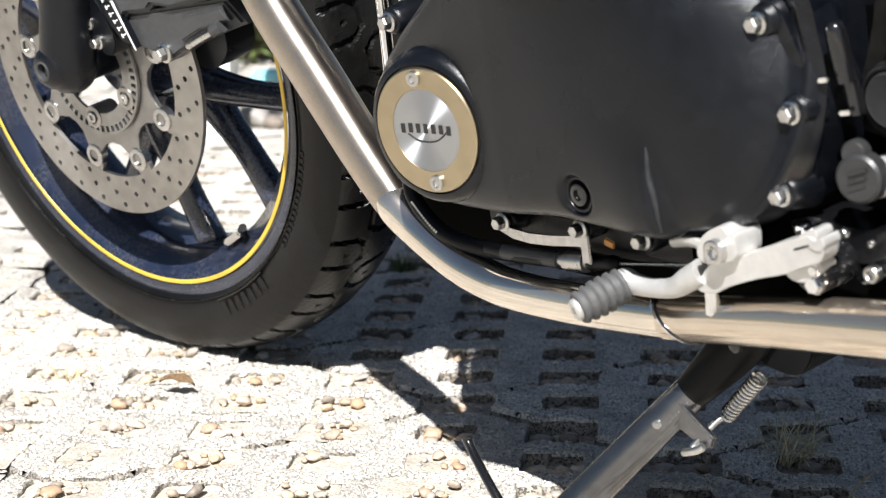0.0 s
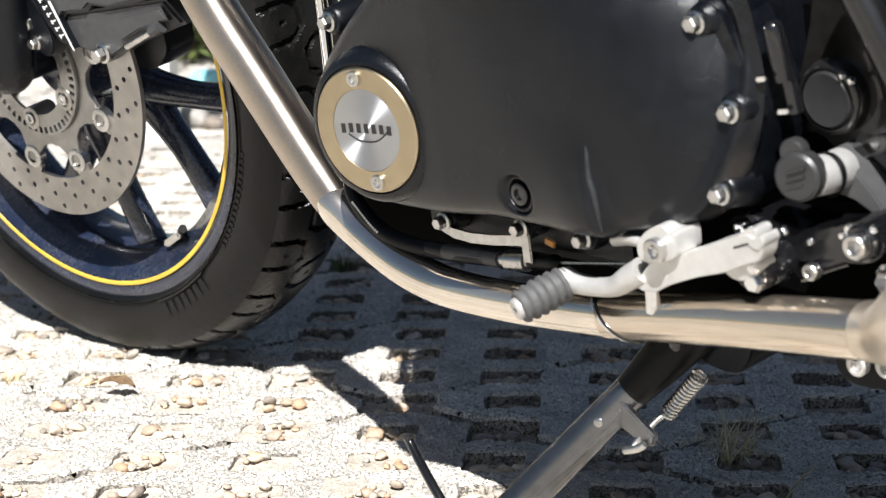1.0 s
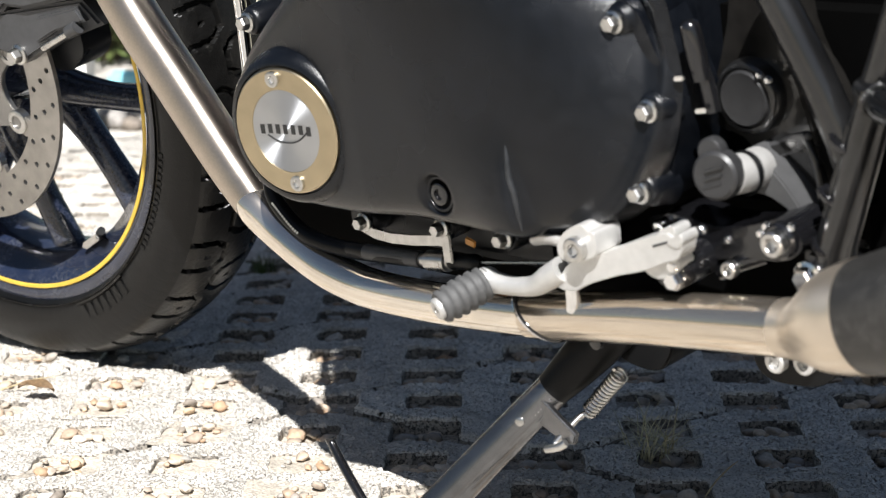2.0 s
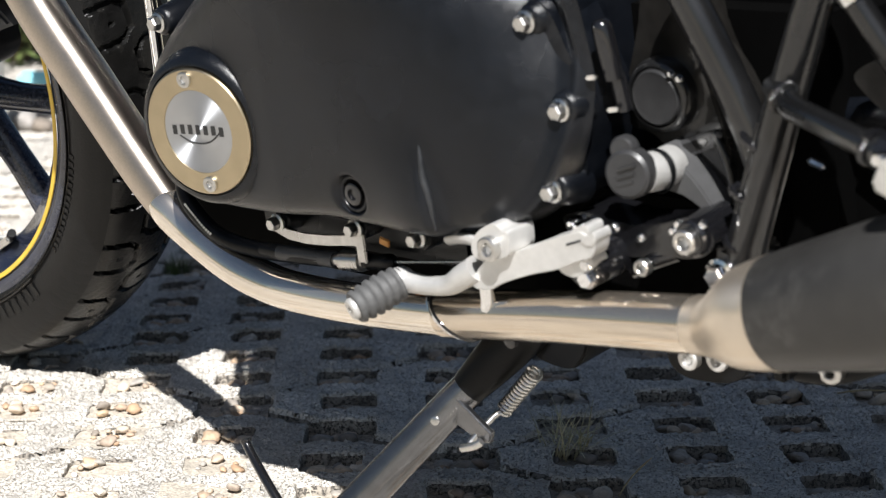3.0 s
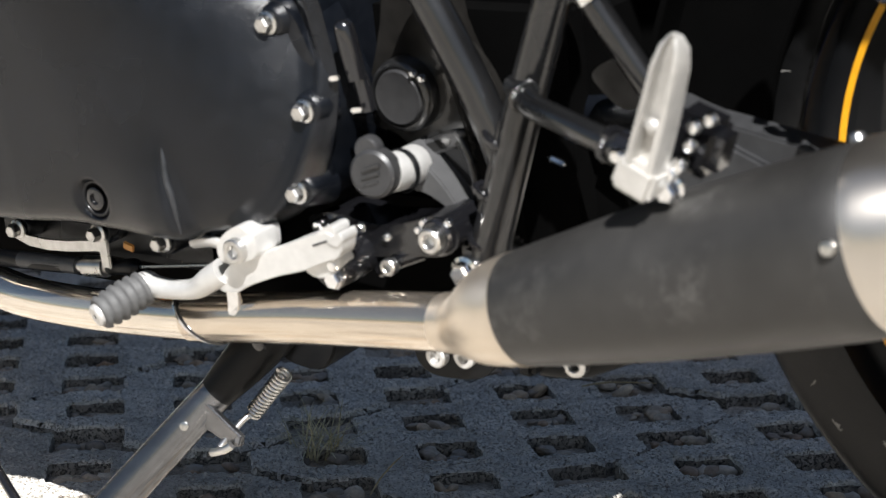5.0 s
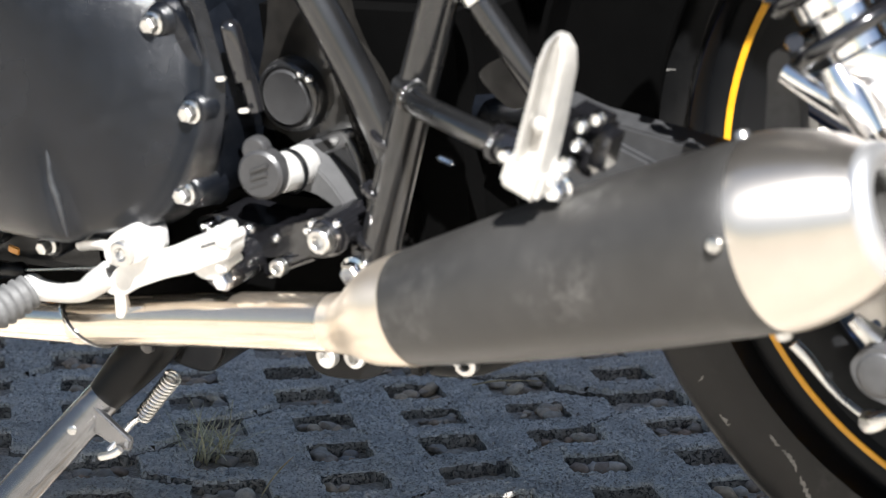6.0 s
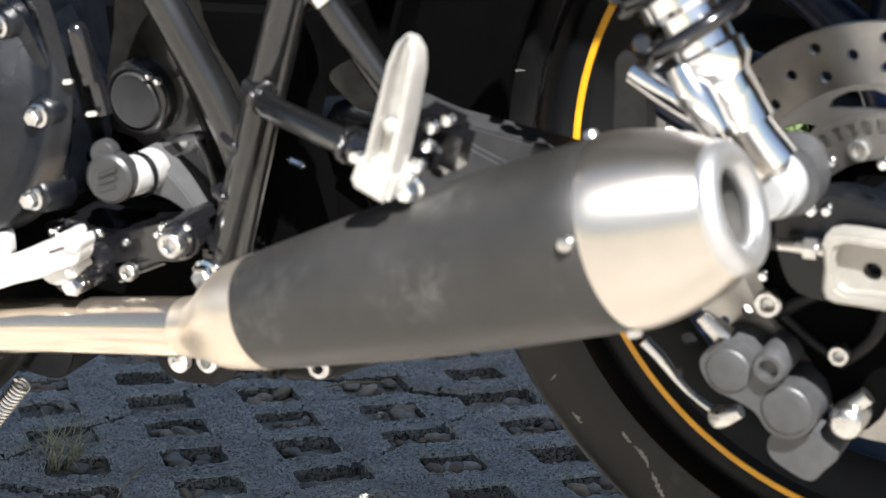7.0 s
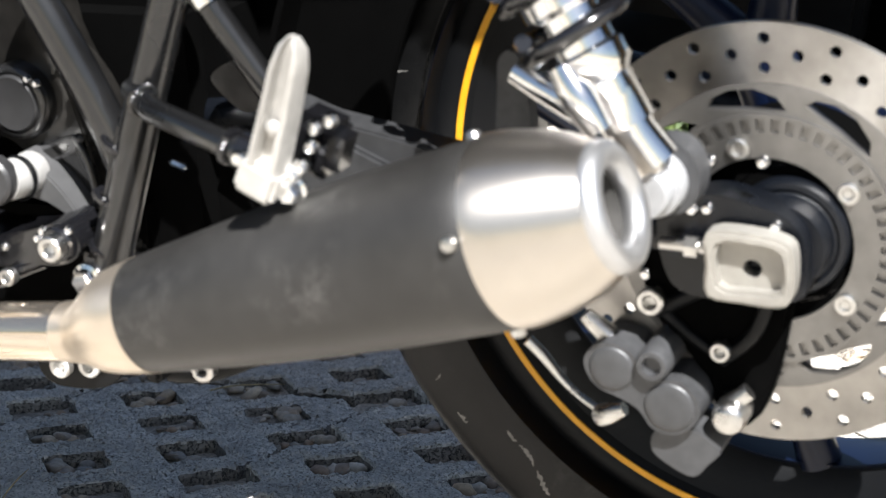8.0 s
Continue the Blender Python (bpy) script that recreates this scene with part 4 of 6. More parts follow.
for x, z, r in ((0.9770, 0.3001, 0.0040), (0.9653, 0.2970, 0.0040), (0.9966, 0.2963, 0.0028), (1.0215, 0.3041, 0.0028), (1.0260, 0.3089, 0.0030), (1.0441, 0.3108, 0.0030)):
    part("round_stud", turned([(r, 0.0), (r, 0.002), (r * 0.7, 0.0036), (0, 0.0040)], (x, -0.145, z), seg=14), CHROME, hang)
part("rear_boss", turned([(0.0115, 0.12), (0.0115, 0.1485), (0.0100, 0.150), (0, 0.150)], (1.0357, 0, 0.3015), seg=28), BLACK_GLOSS, hang)
part("bolt", bolt_mesh("hanger_bolt", 0.0080, 0.007, ZINC), None, hang, m=pose(1.0357, -0.150, 0.3015))
part("bolt", bolt_mesh("hanger_small", 0.0055, 0.006, ZINC), None, hang, m=pose(1.000, -0.148, 0.2795))
part("lower_arm", bar([(1.020, -0.140, 0.288), (1.000, -0.142, 0.280), (0.985, -0.140, 0.272)], 0.0055, seg=12), BLACK_GLOSS, hang)
part("spindle", turned([(0.0135, 0.13), (0.0135, 0.172), (0.0115, 0.176), (0.006, 0.176), (0.005, 0.172), (0, 0.172)], (0.973, 0, 0.283), seg=28), BLACK_GLOSS, hang)
part("chrome_nut", turned([(0.0062, 0.0), (0.0062, 0.008), (0.005, 0.0095), (0, 0.0095)], (0.978, -0.172, 0.278), seg=6), CHROME, hang)
for x, y, z in ((0.948, -0.148, 0.300), (0.955, -0.150, 0.299), (0.980, -0.176, 0.288)):
    part("round_stud", turned([(0.0042, 0.0), (0.0042, 0.004), (0.0028, 0.0062), (0, 0.0068)], (x, y, z), seg=16), CHROME, hang)
part("bolt", bolt_mesh("pivot_bolt", 0.0072, 0.009, CHROME, socket=False), None, hang, m=pose(1.049, -0.140, 0.279))

lever = part("gear_lever", bar([(0.846, -0.206, 0.2675), (0.852, -0.210, 0.2705), (0.860, -0.210, 0.2695), (0.875, -0.210, 0.2695), (0.893, -0.210, 0.2725), (0.907, -0.210, 0.2805), (0.918, -0.209, 0.2870)], [0.0070, 0.0082, 0.0070, 0.0062, 0.0066, 0.0080, 0.0085], seg=18), ALLOY, bike, "bright cast alloy gear lever", m=pose(-0.0562, 0.0339, -0.0226) @ Matrix.Scale(1.0331, 4))
part("lever_bar", plate([smooth_loop([(0.9161, 0.2759), (0.9232, 0.2895), (0.9385, 0.3004), (0.9544, 0.3039), (0.9682, 0.3091), (0.9841, 0.3161), (1.0039, 0.3229), (1.0098, 0.3215), (1.0165, 0.3198), (1.0132, 0.3091), (1.0009, 0.3041), (0.9851, 0.2970), (0.9650, 0.2910), (0.9441, 0.2830), (0.9368, 0.2795), (0.9294, 0.2758)], 3)], -0.1993, -0.2129, 0.003), ALLOY, lever)
part("clamp_ear", plate([smooth_loop([(0.9243, 0.3051), (0.9305, 0.3148), (0.9438, 0.3222), (0.9508, 0.3187), (0.9551, 0.3176), (0.9556, 0.3094), (0.9532, 0.3031), (0.9405, 0.2980), (0.9272, 0.2976)], 4)], -0.1954, -0.2187, 0.003), ALLOY, lever)
part("clamp_bolt", bolt_mesh("clamp_bolt", 0.0078, 0.005, ZINC), None, lever, m=pose(0.9411, -0.2187, 0.3069))
part("lever_tail", plate([smooth_loop([(0.9814, 0.2983), (1.0037, 0.3063), (1.0081, 0.3008), (0.9985, 0.2926), (0.9867, 0.2919)], 3)], -0.1935, -0.2080, 0.003), ALLOY, lever)
for finger, y0, y1 in (([(0.9972, 0.3205), (1.0040, 0.3258), (1.0100, 0.3268), (1.0112, 0.3224), (1.0059, 0.3190)], -0.1974, -0.2114), ([(1.0059, 0.3181), (1.0117, 0.3219), (1.0161, 0.3244), (1.0180, 0.3200), (1.0132, 0.3152)], -0.1993, -0.2140)):
    part("fork_finger", plate([smooth_loop(finger, 3)], y0, y1, 0.0015), ALLOY, lever)
part("slot_line", block((0.0160, 0.0010, 0.0014), (1.0020, -0.2130, 0.3166), (0, -20, 0), 0.0004), GREY_CAST, lever)
part("stud", bar([(0.919, -0.203, 0.282), (0.9185, -0.203, 0.266), (0.9170, -0.203, 0.2575)], [0.0052, 0.0050, 0.0046], seg=16, steps=1), CHROME, lever)
part("nut", turned([(0.0068, 0.0), (0.0068, 0.007), (0, 0.0075)], (0.945, -0.198, 0.3100), seg=6), ZINC, lever)
# ribbed rubber of the lever's peg
rub = []
for k in range(61):
    s = k / 60
    rub.append((0.0098 + 0.0016 * math.sin(s * math.pi) + 0.0011 * math.copysign(abs(math.sin(s * 6 * math.pi)) ** 0.5, math.sin(s * 12 * math.pi)), s * 0.036))
tip = Vector((0.8405, -0.243, 0.2605))
peg_axis = Vector((0.0115, 0.032, 0.0085)).normalized()
peg_rubber = part("peg_rubber", turned([(0.0, 0.0), (0.0088, 0.0)] + rub + [(0.0, 0.036)], tip, peg_axis, seg=28), material("peg_rubber", (0.07, 0.07, 0.07), 0.65, vary=0.15, scale=200, bump=0.0002), lever, "grey ribbed rubber sleeve")
part("peg_end", turned([(0.0074, 0.0), (0.0074, 0.0022), (0.0062, 0.0034), (0.0022, 0.0034), (0.0020, 0.001), (0, 0.001)], tip, -peg_axis, seg=24), ALLOY, peg_rubber)
part("spring_lug", bar([(0.8641, -0.176, 0.2866), (0.8807, -0.178, 0.2907), (0.8939, -0.18, 0.2899), (0.9016, -0.182, 0.2803)], [0.0028, 0.0034, 0.0036, 0.0032], seg=12, flat=1.4), ALLOY, bike, "bare alloy cable lug")

# clutch cable, strap and hose under the cover
strap = part("cable_strap", loft([[(x, -0.150 + dy, z + dz) for x, z in ((0.668, 0.267), (0.682, 0.2625), (0.700, 0.2615), (0.722, 0.263), (0.748, 0.2665), (0.754, 0.2665))][::1] + [(x, -0.150 + dy, z + dz - 0.0075) for x, z in ((0.754, 0.2665), (0.748, 0.2665), (0.722, 0.263), (0.700, 0.2615), (0.682, 0.2625), (0.668, 0.267))] for dy, dz in ((0.0, 0.0), (-0.0025, 0.0))]), ZINC, bike, "zinc-plated steel cable strap", smooth=30)
part("strap_foot", block((0.009, 0.003, 0.022), (0.7555, -0.151, 0.258), (0, 0, 0), 0.001), ZINC, strap)
hose = part("hose", bar([(0.545, -0.120, 0.330), (0.553, -0.135, 0.288), (0.562, -0.142, 0.266), (0.592, -0.143, 0.2435), (0.630, -0.140, 0.236), (0.670, -0.140, 0.237)], 0.0062, seg=18), BLACK_PLASTIC, bike, "black rubber hose with printed marking")
for k in range(14):
    q = catmull([(0.562, -0.142, 0.266), (0.592, -0.143, 0.2435), (0.630, -0.140, 0.236)], 16)[2 + k]
    part("print_bar", block((0.0013, 0.0004, 0.0026), (q.x + 0.001, q.y - 0.0061, q.z + 0.0012), (0, 50, 0), 0), WHITE_PAINT, hose)
cable = part("clutch_cable", bar([(0.645, -0.146, 0.2405), (0.680, -0.146, 0.2405), (0.708, -0.146, 0.2420)], [0.0050, 0.0062, 0.0062], seg=16), BLACK_PLASTIC, bike, "grey sleeved clutch cable")
part("sleeve", bar([(0.664, -0.1462, 0.2402), (0.722, -0.1462, 0.2428)], 0.0060, seg=18, steps=1), GREY_CAST, cable)
part("adjuster", bar([(0.720, -0.146, 0.2428), (0.729, -0.146, 0.2434), (0.7295, -0.146, 0.2434), (0.7495, -0.146, 0.2456), (0.750, -0.146, 0.2456), (0.754, -0.146, 0.246)], [0.0046, 0.0046, 0.0074, 0.0074, 0.005, 0.005], seg=14, steps=1), ZINC, cable)
part("boot", bar([(0.752, -0.146, 0.2458), (0.756, -0.146, 0.2463), (0.761, -0.146, 0.2468), (0.776, -0.146, 0.2488), (0.782, -0.146, 0.2498)], [0.0050, 0.0062, 0.0050, 0.0060, 0.0030], seg=16), BLACK_PLASTIC, cable)
part("inner_wire", bar([(0.776, -0.146, 0.2488), (0.886, -0.150, 0.2660)], 0.0012, seg=8, steps=1), ZINC, cable)
part("orange_tag", block((0.010, 0.002, 0.006), (0.778, -0.150, 0.265), (0, 14, 0), 0.001), material("orange_tag", (0.55, 0.25, 0.05), 0.5), cable)
lower = part("lower_case", block((0.22, 0.10, 0.036), (0.74, -0.085, 0.262), bevel=0.010), BLACK_SATIN, case)
for q in ([(0.486, -0.07, 0.600), (0.470, -0.075, 0.500), (0.478, -0.080, 0.400), (0.480, -0.085, 0.335)], [(0.520, -0.07, 0.600), (0.512, -0.075, 0.480), (0.512, -0.085, 0.395)]):
    tube = part("oil_line", bar(q, 0.0052, seg=14), CHROME, bike, "thin bright oil line")
part("line_nut", turned([(0.0085, 0.0), (0.0085, 0.010), (0.006, 0.012), (0, 0.012)], (0.480, -0.080, 0.330), seg=6), ZINC, tube)

# ---- exhaust ----
HEAD = [(0.262, -0.110, 0.600), (0.327, -0.122, 0.503), (0.397, -0.130, 0.410), (0.450, -0.130, 0.344), (0.497, -0.130, 0.286), (0.524, -0.131, 0.257)]
LOW = [(0.5190, -0.1335, 0.2625), (0.5300, -0.1350, 0.2540), (0.5573, -0.1360, 0.2370), (0.6010, -0.1390, 0.2191), (0.6394, -0.1420, 0.2117), (0.6758, -0.1460, 0.2109), (0.7357, -0.1520, 0.2146), (0.7948, -0.1580, 0.2216), (0.8497, -0.1630, 0.2285)]
REARP = [(0.8414, -0.1620, 0.2275), (0.9046, -0.1650, 0.2378), (0.9467, -0.1660, 0.2442), (1.0144, -0.1680, 0.2530), (1.0568, -0.1700, 0.2584)]
pipe = part("header_pipe", bar(HEAD, [0.0205, 0.0205, 0.0205, 0.0203, 0.0195, 0.0180], seg=40), STEEL, bike, "brushed steel exhaust header pipe")
sleeve = part("pipe_sleeve", bar(LOW, [0.0120, 0.0165, 0.0158, 0.0153, 0.0151, 0.0150, 0.0149, 0.0151, 0.0153], seg=40), SLEEVE, bike, "polished steel lower exhaust sleeve")
rear_pipe = part("link_pipe", bar(REARP, [0.0164, 0.0166, 0.0170, 0.0176, 0.0178], seg=40), POLISHED, bike, "polished steel link pipe")
edge = []
for k in range(25):
    a = 2 * math.pi * k / 24
    edge.append((0.8500 - 0.0165 * math.sin(a), -0.1616 - 0.0166 * math.cos(a), 0.2281 + 0.0166 * math.sin(a) - 0.0165 * math.sin(a) * 0.16))
part("sleeve_edge", bar(edge, 0.0016, seg=10, steps=2), BLACK_GLOSS, rear_pipe, "dark gap at the sleeve's slanted end")
part("sleeve_lip", bar([(p[0] - 0.0026, p[1], p[2]) for p in edge], 0.0016, seg=8, steps=2), CHROME, rear_pipe)
A0 = Vector((1.1290, -0.200, 0.2890))
A1 = Vector((1.3990, -0.200, 0.3740))
MA = (A1 - A0).normalized()
ML = (A1 - A0).length
SE = 0.792 * ML
muf = part("silencer", turned([(0.0290, -0.003), (0.0318, -0.001), (0.0323, 0.002), (0.0350, 0.025), (0.0410, 0.085), (0.0455, 0.150), (0.0478, 0.205), (0.0482, SE), (0.0470, SE + 0.001)], A0, MA, seg=72), BLACK_MATT, bike, "matt black tapered silencer with scuffs", smooth=60)
inl = A0 - MA * 0.004
part("inlet_cone", bar([(1.0528, -0.1698, 0.2579), (1.0691, -0.1735, 0.2614), (1.0870, -0.1830, 0.2690), (1.1030, -0.1935, 0.2775), (1.1170, -0.1995, 0.2850), tuple(inl + MA * 0.0045)], [0.0179, 0.0190, 0.0228, 0.0272, 0.0306, 0.0325], seg=48), CONE, muf, "brushed steel inlet cone", smooth=60)
LIP_ALLOY = material("lip_alloy", (0.52, 0.52, 0.525), 0.36, 0.88, vary=0.05, scale=60, stain=0.08, bump=0.00004, bump_scale=300)
SOOT = material("soot_grey", (0.045, 0.043, 0.040), 0.7, vary=0.25, scale=90, stain=0.3)
cap = part("end_cap", turned([(0.0480, SE - 0.001), (0.0489, SE + 0.003), (0.0487, SE + 0.008), (0.0476, SE + 0.016), (0.0448, SE + 0.028), (0.0400, SE + 0.043), (0.0350, ML - 0.007), (0.0318, ML - 0.001)], A0, MA, seg=72), STEEL_CAP, muf, "brushed steel tapered end cap", smooth=60)
lip_ring = [(0.0258 + 0.0072 * math.cos(radians(a)), ML - 0.0015 + 0.0072 * math.sin(radians(a))) for a in range(-20, 221, 12)]
part("cap_lip", turned(lip_ring, A0, MA, seg=72), LIP_ALLOY, cap, "rolled bright satin lip", smooth=80)
part("bore", turned([(0.0204, ML - 0.006), (0.0195, ML - 0.014), (0.0192, ML - 0.070), (0.0, ML - 0.070)], A0, MA, seg=40), SOOT, cap, "sooty grey outlet bore")
MU = Vector((0, -1, 0))
MV = MA.cross(MU)
for deg in (-14, 76, -104):
    out = MU * math.cos(radians(deg)) + MV * math.sin(radians(deg))
    part("rivet", turned([(0.0042, -0.002), (0.0042, 0.002), (0.0032, 0.0036), (0, 0.0042)], tuple(A0 + MA * (SE - 0.006) + out * 0.0480), tuple(out), seg=16), ZINC, cap)
under = part("silencer_bracket", plate([smooth_loop([(0.972, 0.202), (0.985, 0.210), (1.010, 0.2125), (1.034, 0.204), (1.030, 0.193), (1.016, 0.186), (0.988, 0.184), (0.975, 0.190)], 4)], -0.085, -0.100, 0.003), BLACK_PLASTIC, bike, "gloss black silencer bracket")
for x, z in ((0.992, 0.200), (1.014, 0.203)):
    part("bolt", bolt_mesh("bracket_bolt", 0.0075, 0.006, ALLOY), None, under, m=pose(x, -0.100, z))
part("bracket_arm", bar([(0.985, -0.085, 0.205), (0.930, -0.075, 0.210), (0.890, -0.070, 0.215)], 0.009, seg=12), BLACK_GLOSS, under)
stay = part("silencer_stay", block((0.012, 0.016, 0.014), (1.083, -0.130, 0.221), (0, 12, 0), 0.003), BLACK_PLASTIC, bike)
part("bolt", bolt_mesh("stay_bolt", 0.0080, 0.007, ZINC), None, stay, m=pose(1.105, -0.112, 0.2175))
part("stay_arm", bar([(1.083, -0.120, 0.216), (1.105, -0.108, 0.213), (1.130, -0.090, 0.220)], 0.007, seg=12), BLACK_PLASTIC, stay)

# ---- side stand ----
FOOT = Vector((0.7155, -0.2275, 0.0305))
TOP = Vector((0.8640, -0.112, 0.2025))
way = (FOOT - TOP)
STAND_STEEL = material("stand_steel", (0.20, 0.202, 0.21), 0.24, 0.96, vary=0.12, scale=120, bump=0.0001, bump_scale=500, stain=0.2)
stand = part("side_stand", bar([tuple(TOP + way * s) for s in (0.20, 0.30, 0.60, 0.90, 0.985)], [0.0126, 0.0130, 0.0136, 0.0140, 0.0140], seg=24, steps=2), STAND_STEEL, bike, "worn grey-black side stand leg")
part("stand_yoke", bar([tuple(TOP + way * s) for s in (-0.02, 0.07, 0.15, 0.235)], [0.0175, 0.0172, 0.0155, 0.0128], seg=24, steps=2), BLACK_PLASTIC, stand)
part("foot_plate", block((0.058, 0.040, 0.006), (0.714, -0.2325, 0.0300), (-9.3, 0, 20), 0.002), BLACK_GLOSS, stand)
part("tang", bar([(0.655, -0.200, 0.1115), (0.658, -0.201, 0.107), (0.670, -0.205, 0.097), (0.692, -0.212, 0.082), (0.718, -0.217, 0.060)], [0.0044, 0.0036, 0.0036, 0.0036, 0.0036], seg=14), BLACK_GLOSS, stand)
ALONG = way.normalized()
OUT = Vector((0.45, -0.85, 0.25))
OUT = (OUT - ALONG * OUT.dot(ALONG)).normalized()
SIDE = OUT.cross(ALONG) if OUT.cross(ALONG).x > 0 else ALONG.cross(OUT)
part("spring_plate", plate([[(0.812, 0.158), (0.826, 0.164), (0.859, 0.140), (0.856, 0.132), (0.848, 0.131), (0.812, 0.147)]], -0.150, -0.154, 0.001), stand.data.materials[0], stand)
part("rivet", turned([(0.0036, 0.0), (0.0032, 0.002), (0.0, 0.0030)], tuple(TOP + way * 0.350 + OUT * 0.0118), tuple(OUT), seg=14), ZINC, stand)
for k in range(7):
    q = TOP + way * (0.250 + 0.012 * k) + OUT * 0.0115 + SIDE * 0.0042
    part("stamp_bar", block((0.0012, 0.0005, 0.0032), tuple(q), (0, 45, 0), 0), CHROME, stand)
spring_a, spring_b = Vector((0.884, -0.130, 0.181)), Vector((0.855, -0.134, 0.149))
sd = (spring_b - spring_a).normalized()
su = sd.orthogonal().normalized()
sv = sd.cross(su)
coil = [spring_a + (spring_b - spring_a) * (k / 154) + (su * math.cos(2 * math.pi * k / 12) + sv * math.sin(2 * math.pi * k / 12)) * 0.0052 for k in range(155)]
spring = part("return_spring", bar(coil, 0.0012, seg=8, steps=1), ZINC, stand, "zinc-plated coil spring")
part("spring_hook", bar([tuple(spring_b), (0.851, -0.140, 0.146), (0.846, -0.150, 0.138), (0.841, -0.157, 0.131)], 0.0022, seg=10), ZINC, stand)
part("hook_end", bar([(0.836, -0.160, 0.1270), (0.848, -0.160, 0.1315), (0.853, -0.158, 0.1350)], 0.0028, seg=10), ZINC, stand)
mount = part("stand_bracket", plate([smooth_loop([(0.846, 0.199), (0.868, 0.216), (0.905, 0.214), (0.912, 0.196), (0.900, 0.178), (0.880, 0.176), (0.862, 0.182)], 3)], -0.070, -0.108, 0.003), BLACK_PLASTIC, bike, "gloss black side stand bracket")
part("pivot_screw", turned([(0.0055, 0.0), (0.0050, 0.003), (0, 0.004)], (0.872, -0.136, 0.204), seg=16), BLACK_GLOSS, mount)

# ---- folded footpeg ----
PEG_ALLOY = material("peg_alloy", (0.46, 0.445, 0.42), 0.44, 0.5, vary=0.08, scale=120, bump=0.0003, bump_scale=900, stain=0.15)
def peg_section(c, w, h, turn):
    """A rounded section of the peg with a groove along its near face."""
    pts = []
    for u, v in ((-1, -0.3), (-0.8, -0.9), (-0.50, -1), (-0.40, 0.0), (0.40, 0.0), (0.50, -1), (0.8, -0.9), (1, -0.3), (1, 0.8), (0.7, 1), (-0.7, 1), (-1, 0.8)):
        x, y = u * w, v * h
        pts.append((c[0] + x * math.cos(turn), c[1] + y, c[2] - x * math.sin(turn)))
    return pts


PEG_AT = pose(0.1072, -0.0646, 0.0431) @ Matrix.Scale(0.9368, 4)
peg = part("footpeg", loft([peg_section(c, w, h, 0.28) for c, w, h in (((1.1915, -0.168, 0.364), 0.0105, 0.009), ((1.197, -0.169, 0.378), 0.0103, 0.009), ((1.205, -0.170, 0.400), 0.0100, 0.0085), ((1.2130, -0.171, 0.424), 0.0092, 0.0080), ((1.2170, -0.172, 0.435), 0.0070, 0.0065), ((1.2185, -0.172, 0.4405), 0.0030, 0.004))]), PEG_ALLOY, bike, "bare cast alloy footpeg, folded up", smooth=35, m=PEG_AT)
part("peg_base", block((0.0245, 0.020, 0.020), (1.1900, -0.168, 0.3615), (0, 25, 0), 0.003), PEG_ALLOY, peg)
part("peg_rivet", turned([(0.0048, 0), (0.0046, 0.002), (0.0030, 0.0036), (0, 0.004)], (1.2020, -0.1720, 0.391), seg=16), PEG_ALLOY, peg)
for k in range(16):
    part("serration", block((0.0024, 0.013, 0.0022), (1.1872 + k * 0.00128, -0.169, 0.3765 + k * 0.0034), (0, 16, 0), 0.0006), PEG_ALLOY, peg)
knuckle = part("peg_mount", block((0.034, 0.030, 0.034), (1.207, -0.132, 0.372), (0, 20, 0), 0.007), BLACK_GLOSS, bike, "gloss black footpeg mount", m=PEG_AT)
part("mount_end", turned([(0.0110, -0.008), (0.0110, 0.008), (0.009, 0.0095), (0, 0.0095)], (1.171, -0.144, 0.365), (1, 0, -0.35), seg=24), BLACK_GLOSS, knuckle)
for x, y, z, r in ((1.215, -0.150, 0.386, 0.0045), (1.224, -0.148, 0.390, 0.0042), (1.213, -0.152, 0.376, 0.0040), (1.204, -0.160, 0.362, 0.0048), (1.209, -0.158, 0.366, 0.0042), (1.170, -0.155, 0.3675, 0.0045)):
    part("round_stud", turned([(r, 0.0), (r, 0.003), (r * 0.7, 0.0052), (0, 0.006)], (x, y, z), seg=16), CHROME, knuckle)
part("bolt", bolt_mesh("mount_bolt", 0.0062, 0.010, CHROME, socket=False), None, knuckle, m=pose(1.203, -0.158, 0.3525))
part("pin_spring", bar([(1.196, -0.160, 0.352), (1.203, -0.160, 0.3595), (1.210, -0.158, 0.369)], 0.0046, seg=14), CHROME, knuckle)

# ---- swing arm, shock, rear caliper ----
arm = part("swing_arm", bar([(1.000, -0.015, 0.350), (1.110, -0.030, 0.350), (1.170, -0.050, 0.342), (1.245, -0.056, 0.326), (1.330, -0.068, 0.322), (1.395, -0.074, 0.318), (1.440, -0.074, 0.312)], [0.014, 0.015, 0.020, 0.019, 0.017, 0.0150, 0.0165], seg=24, flat=0.7), BLACK_SATIN, bike, "satin black swing arm")
blade = part("arm_blade", plate([smooth_loop([(1.150, 0.3735), (1.1856, 0.3680), (1.2211, 0.3615), (1.2523, 0.3555), (1.285, 0.3500), (1.300, 0.3380), (1.270, 0.3240), (1.2194, 0.3180), (1.180, 0.3120), (1.150, 0.3080)], 4)], -0.062, -0.0840, 0.005), ARM_GREY, arm, "satin grey arm side")
part("arm_ridge", plate([smooth_loop([(1.150, 0.3690), (1.1851, 0.3625), (1.206, 0.3535), (1.227, 0.3445), (1.255, 0.3330), (1.215, 0.3210), (1.180, 0.3170), (1.150, 0.3150)], 4)], -0.0835, -0.0885, 0.003), ARM_GREY, blade)
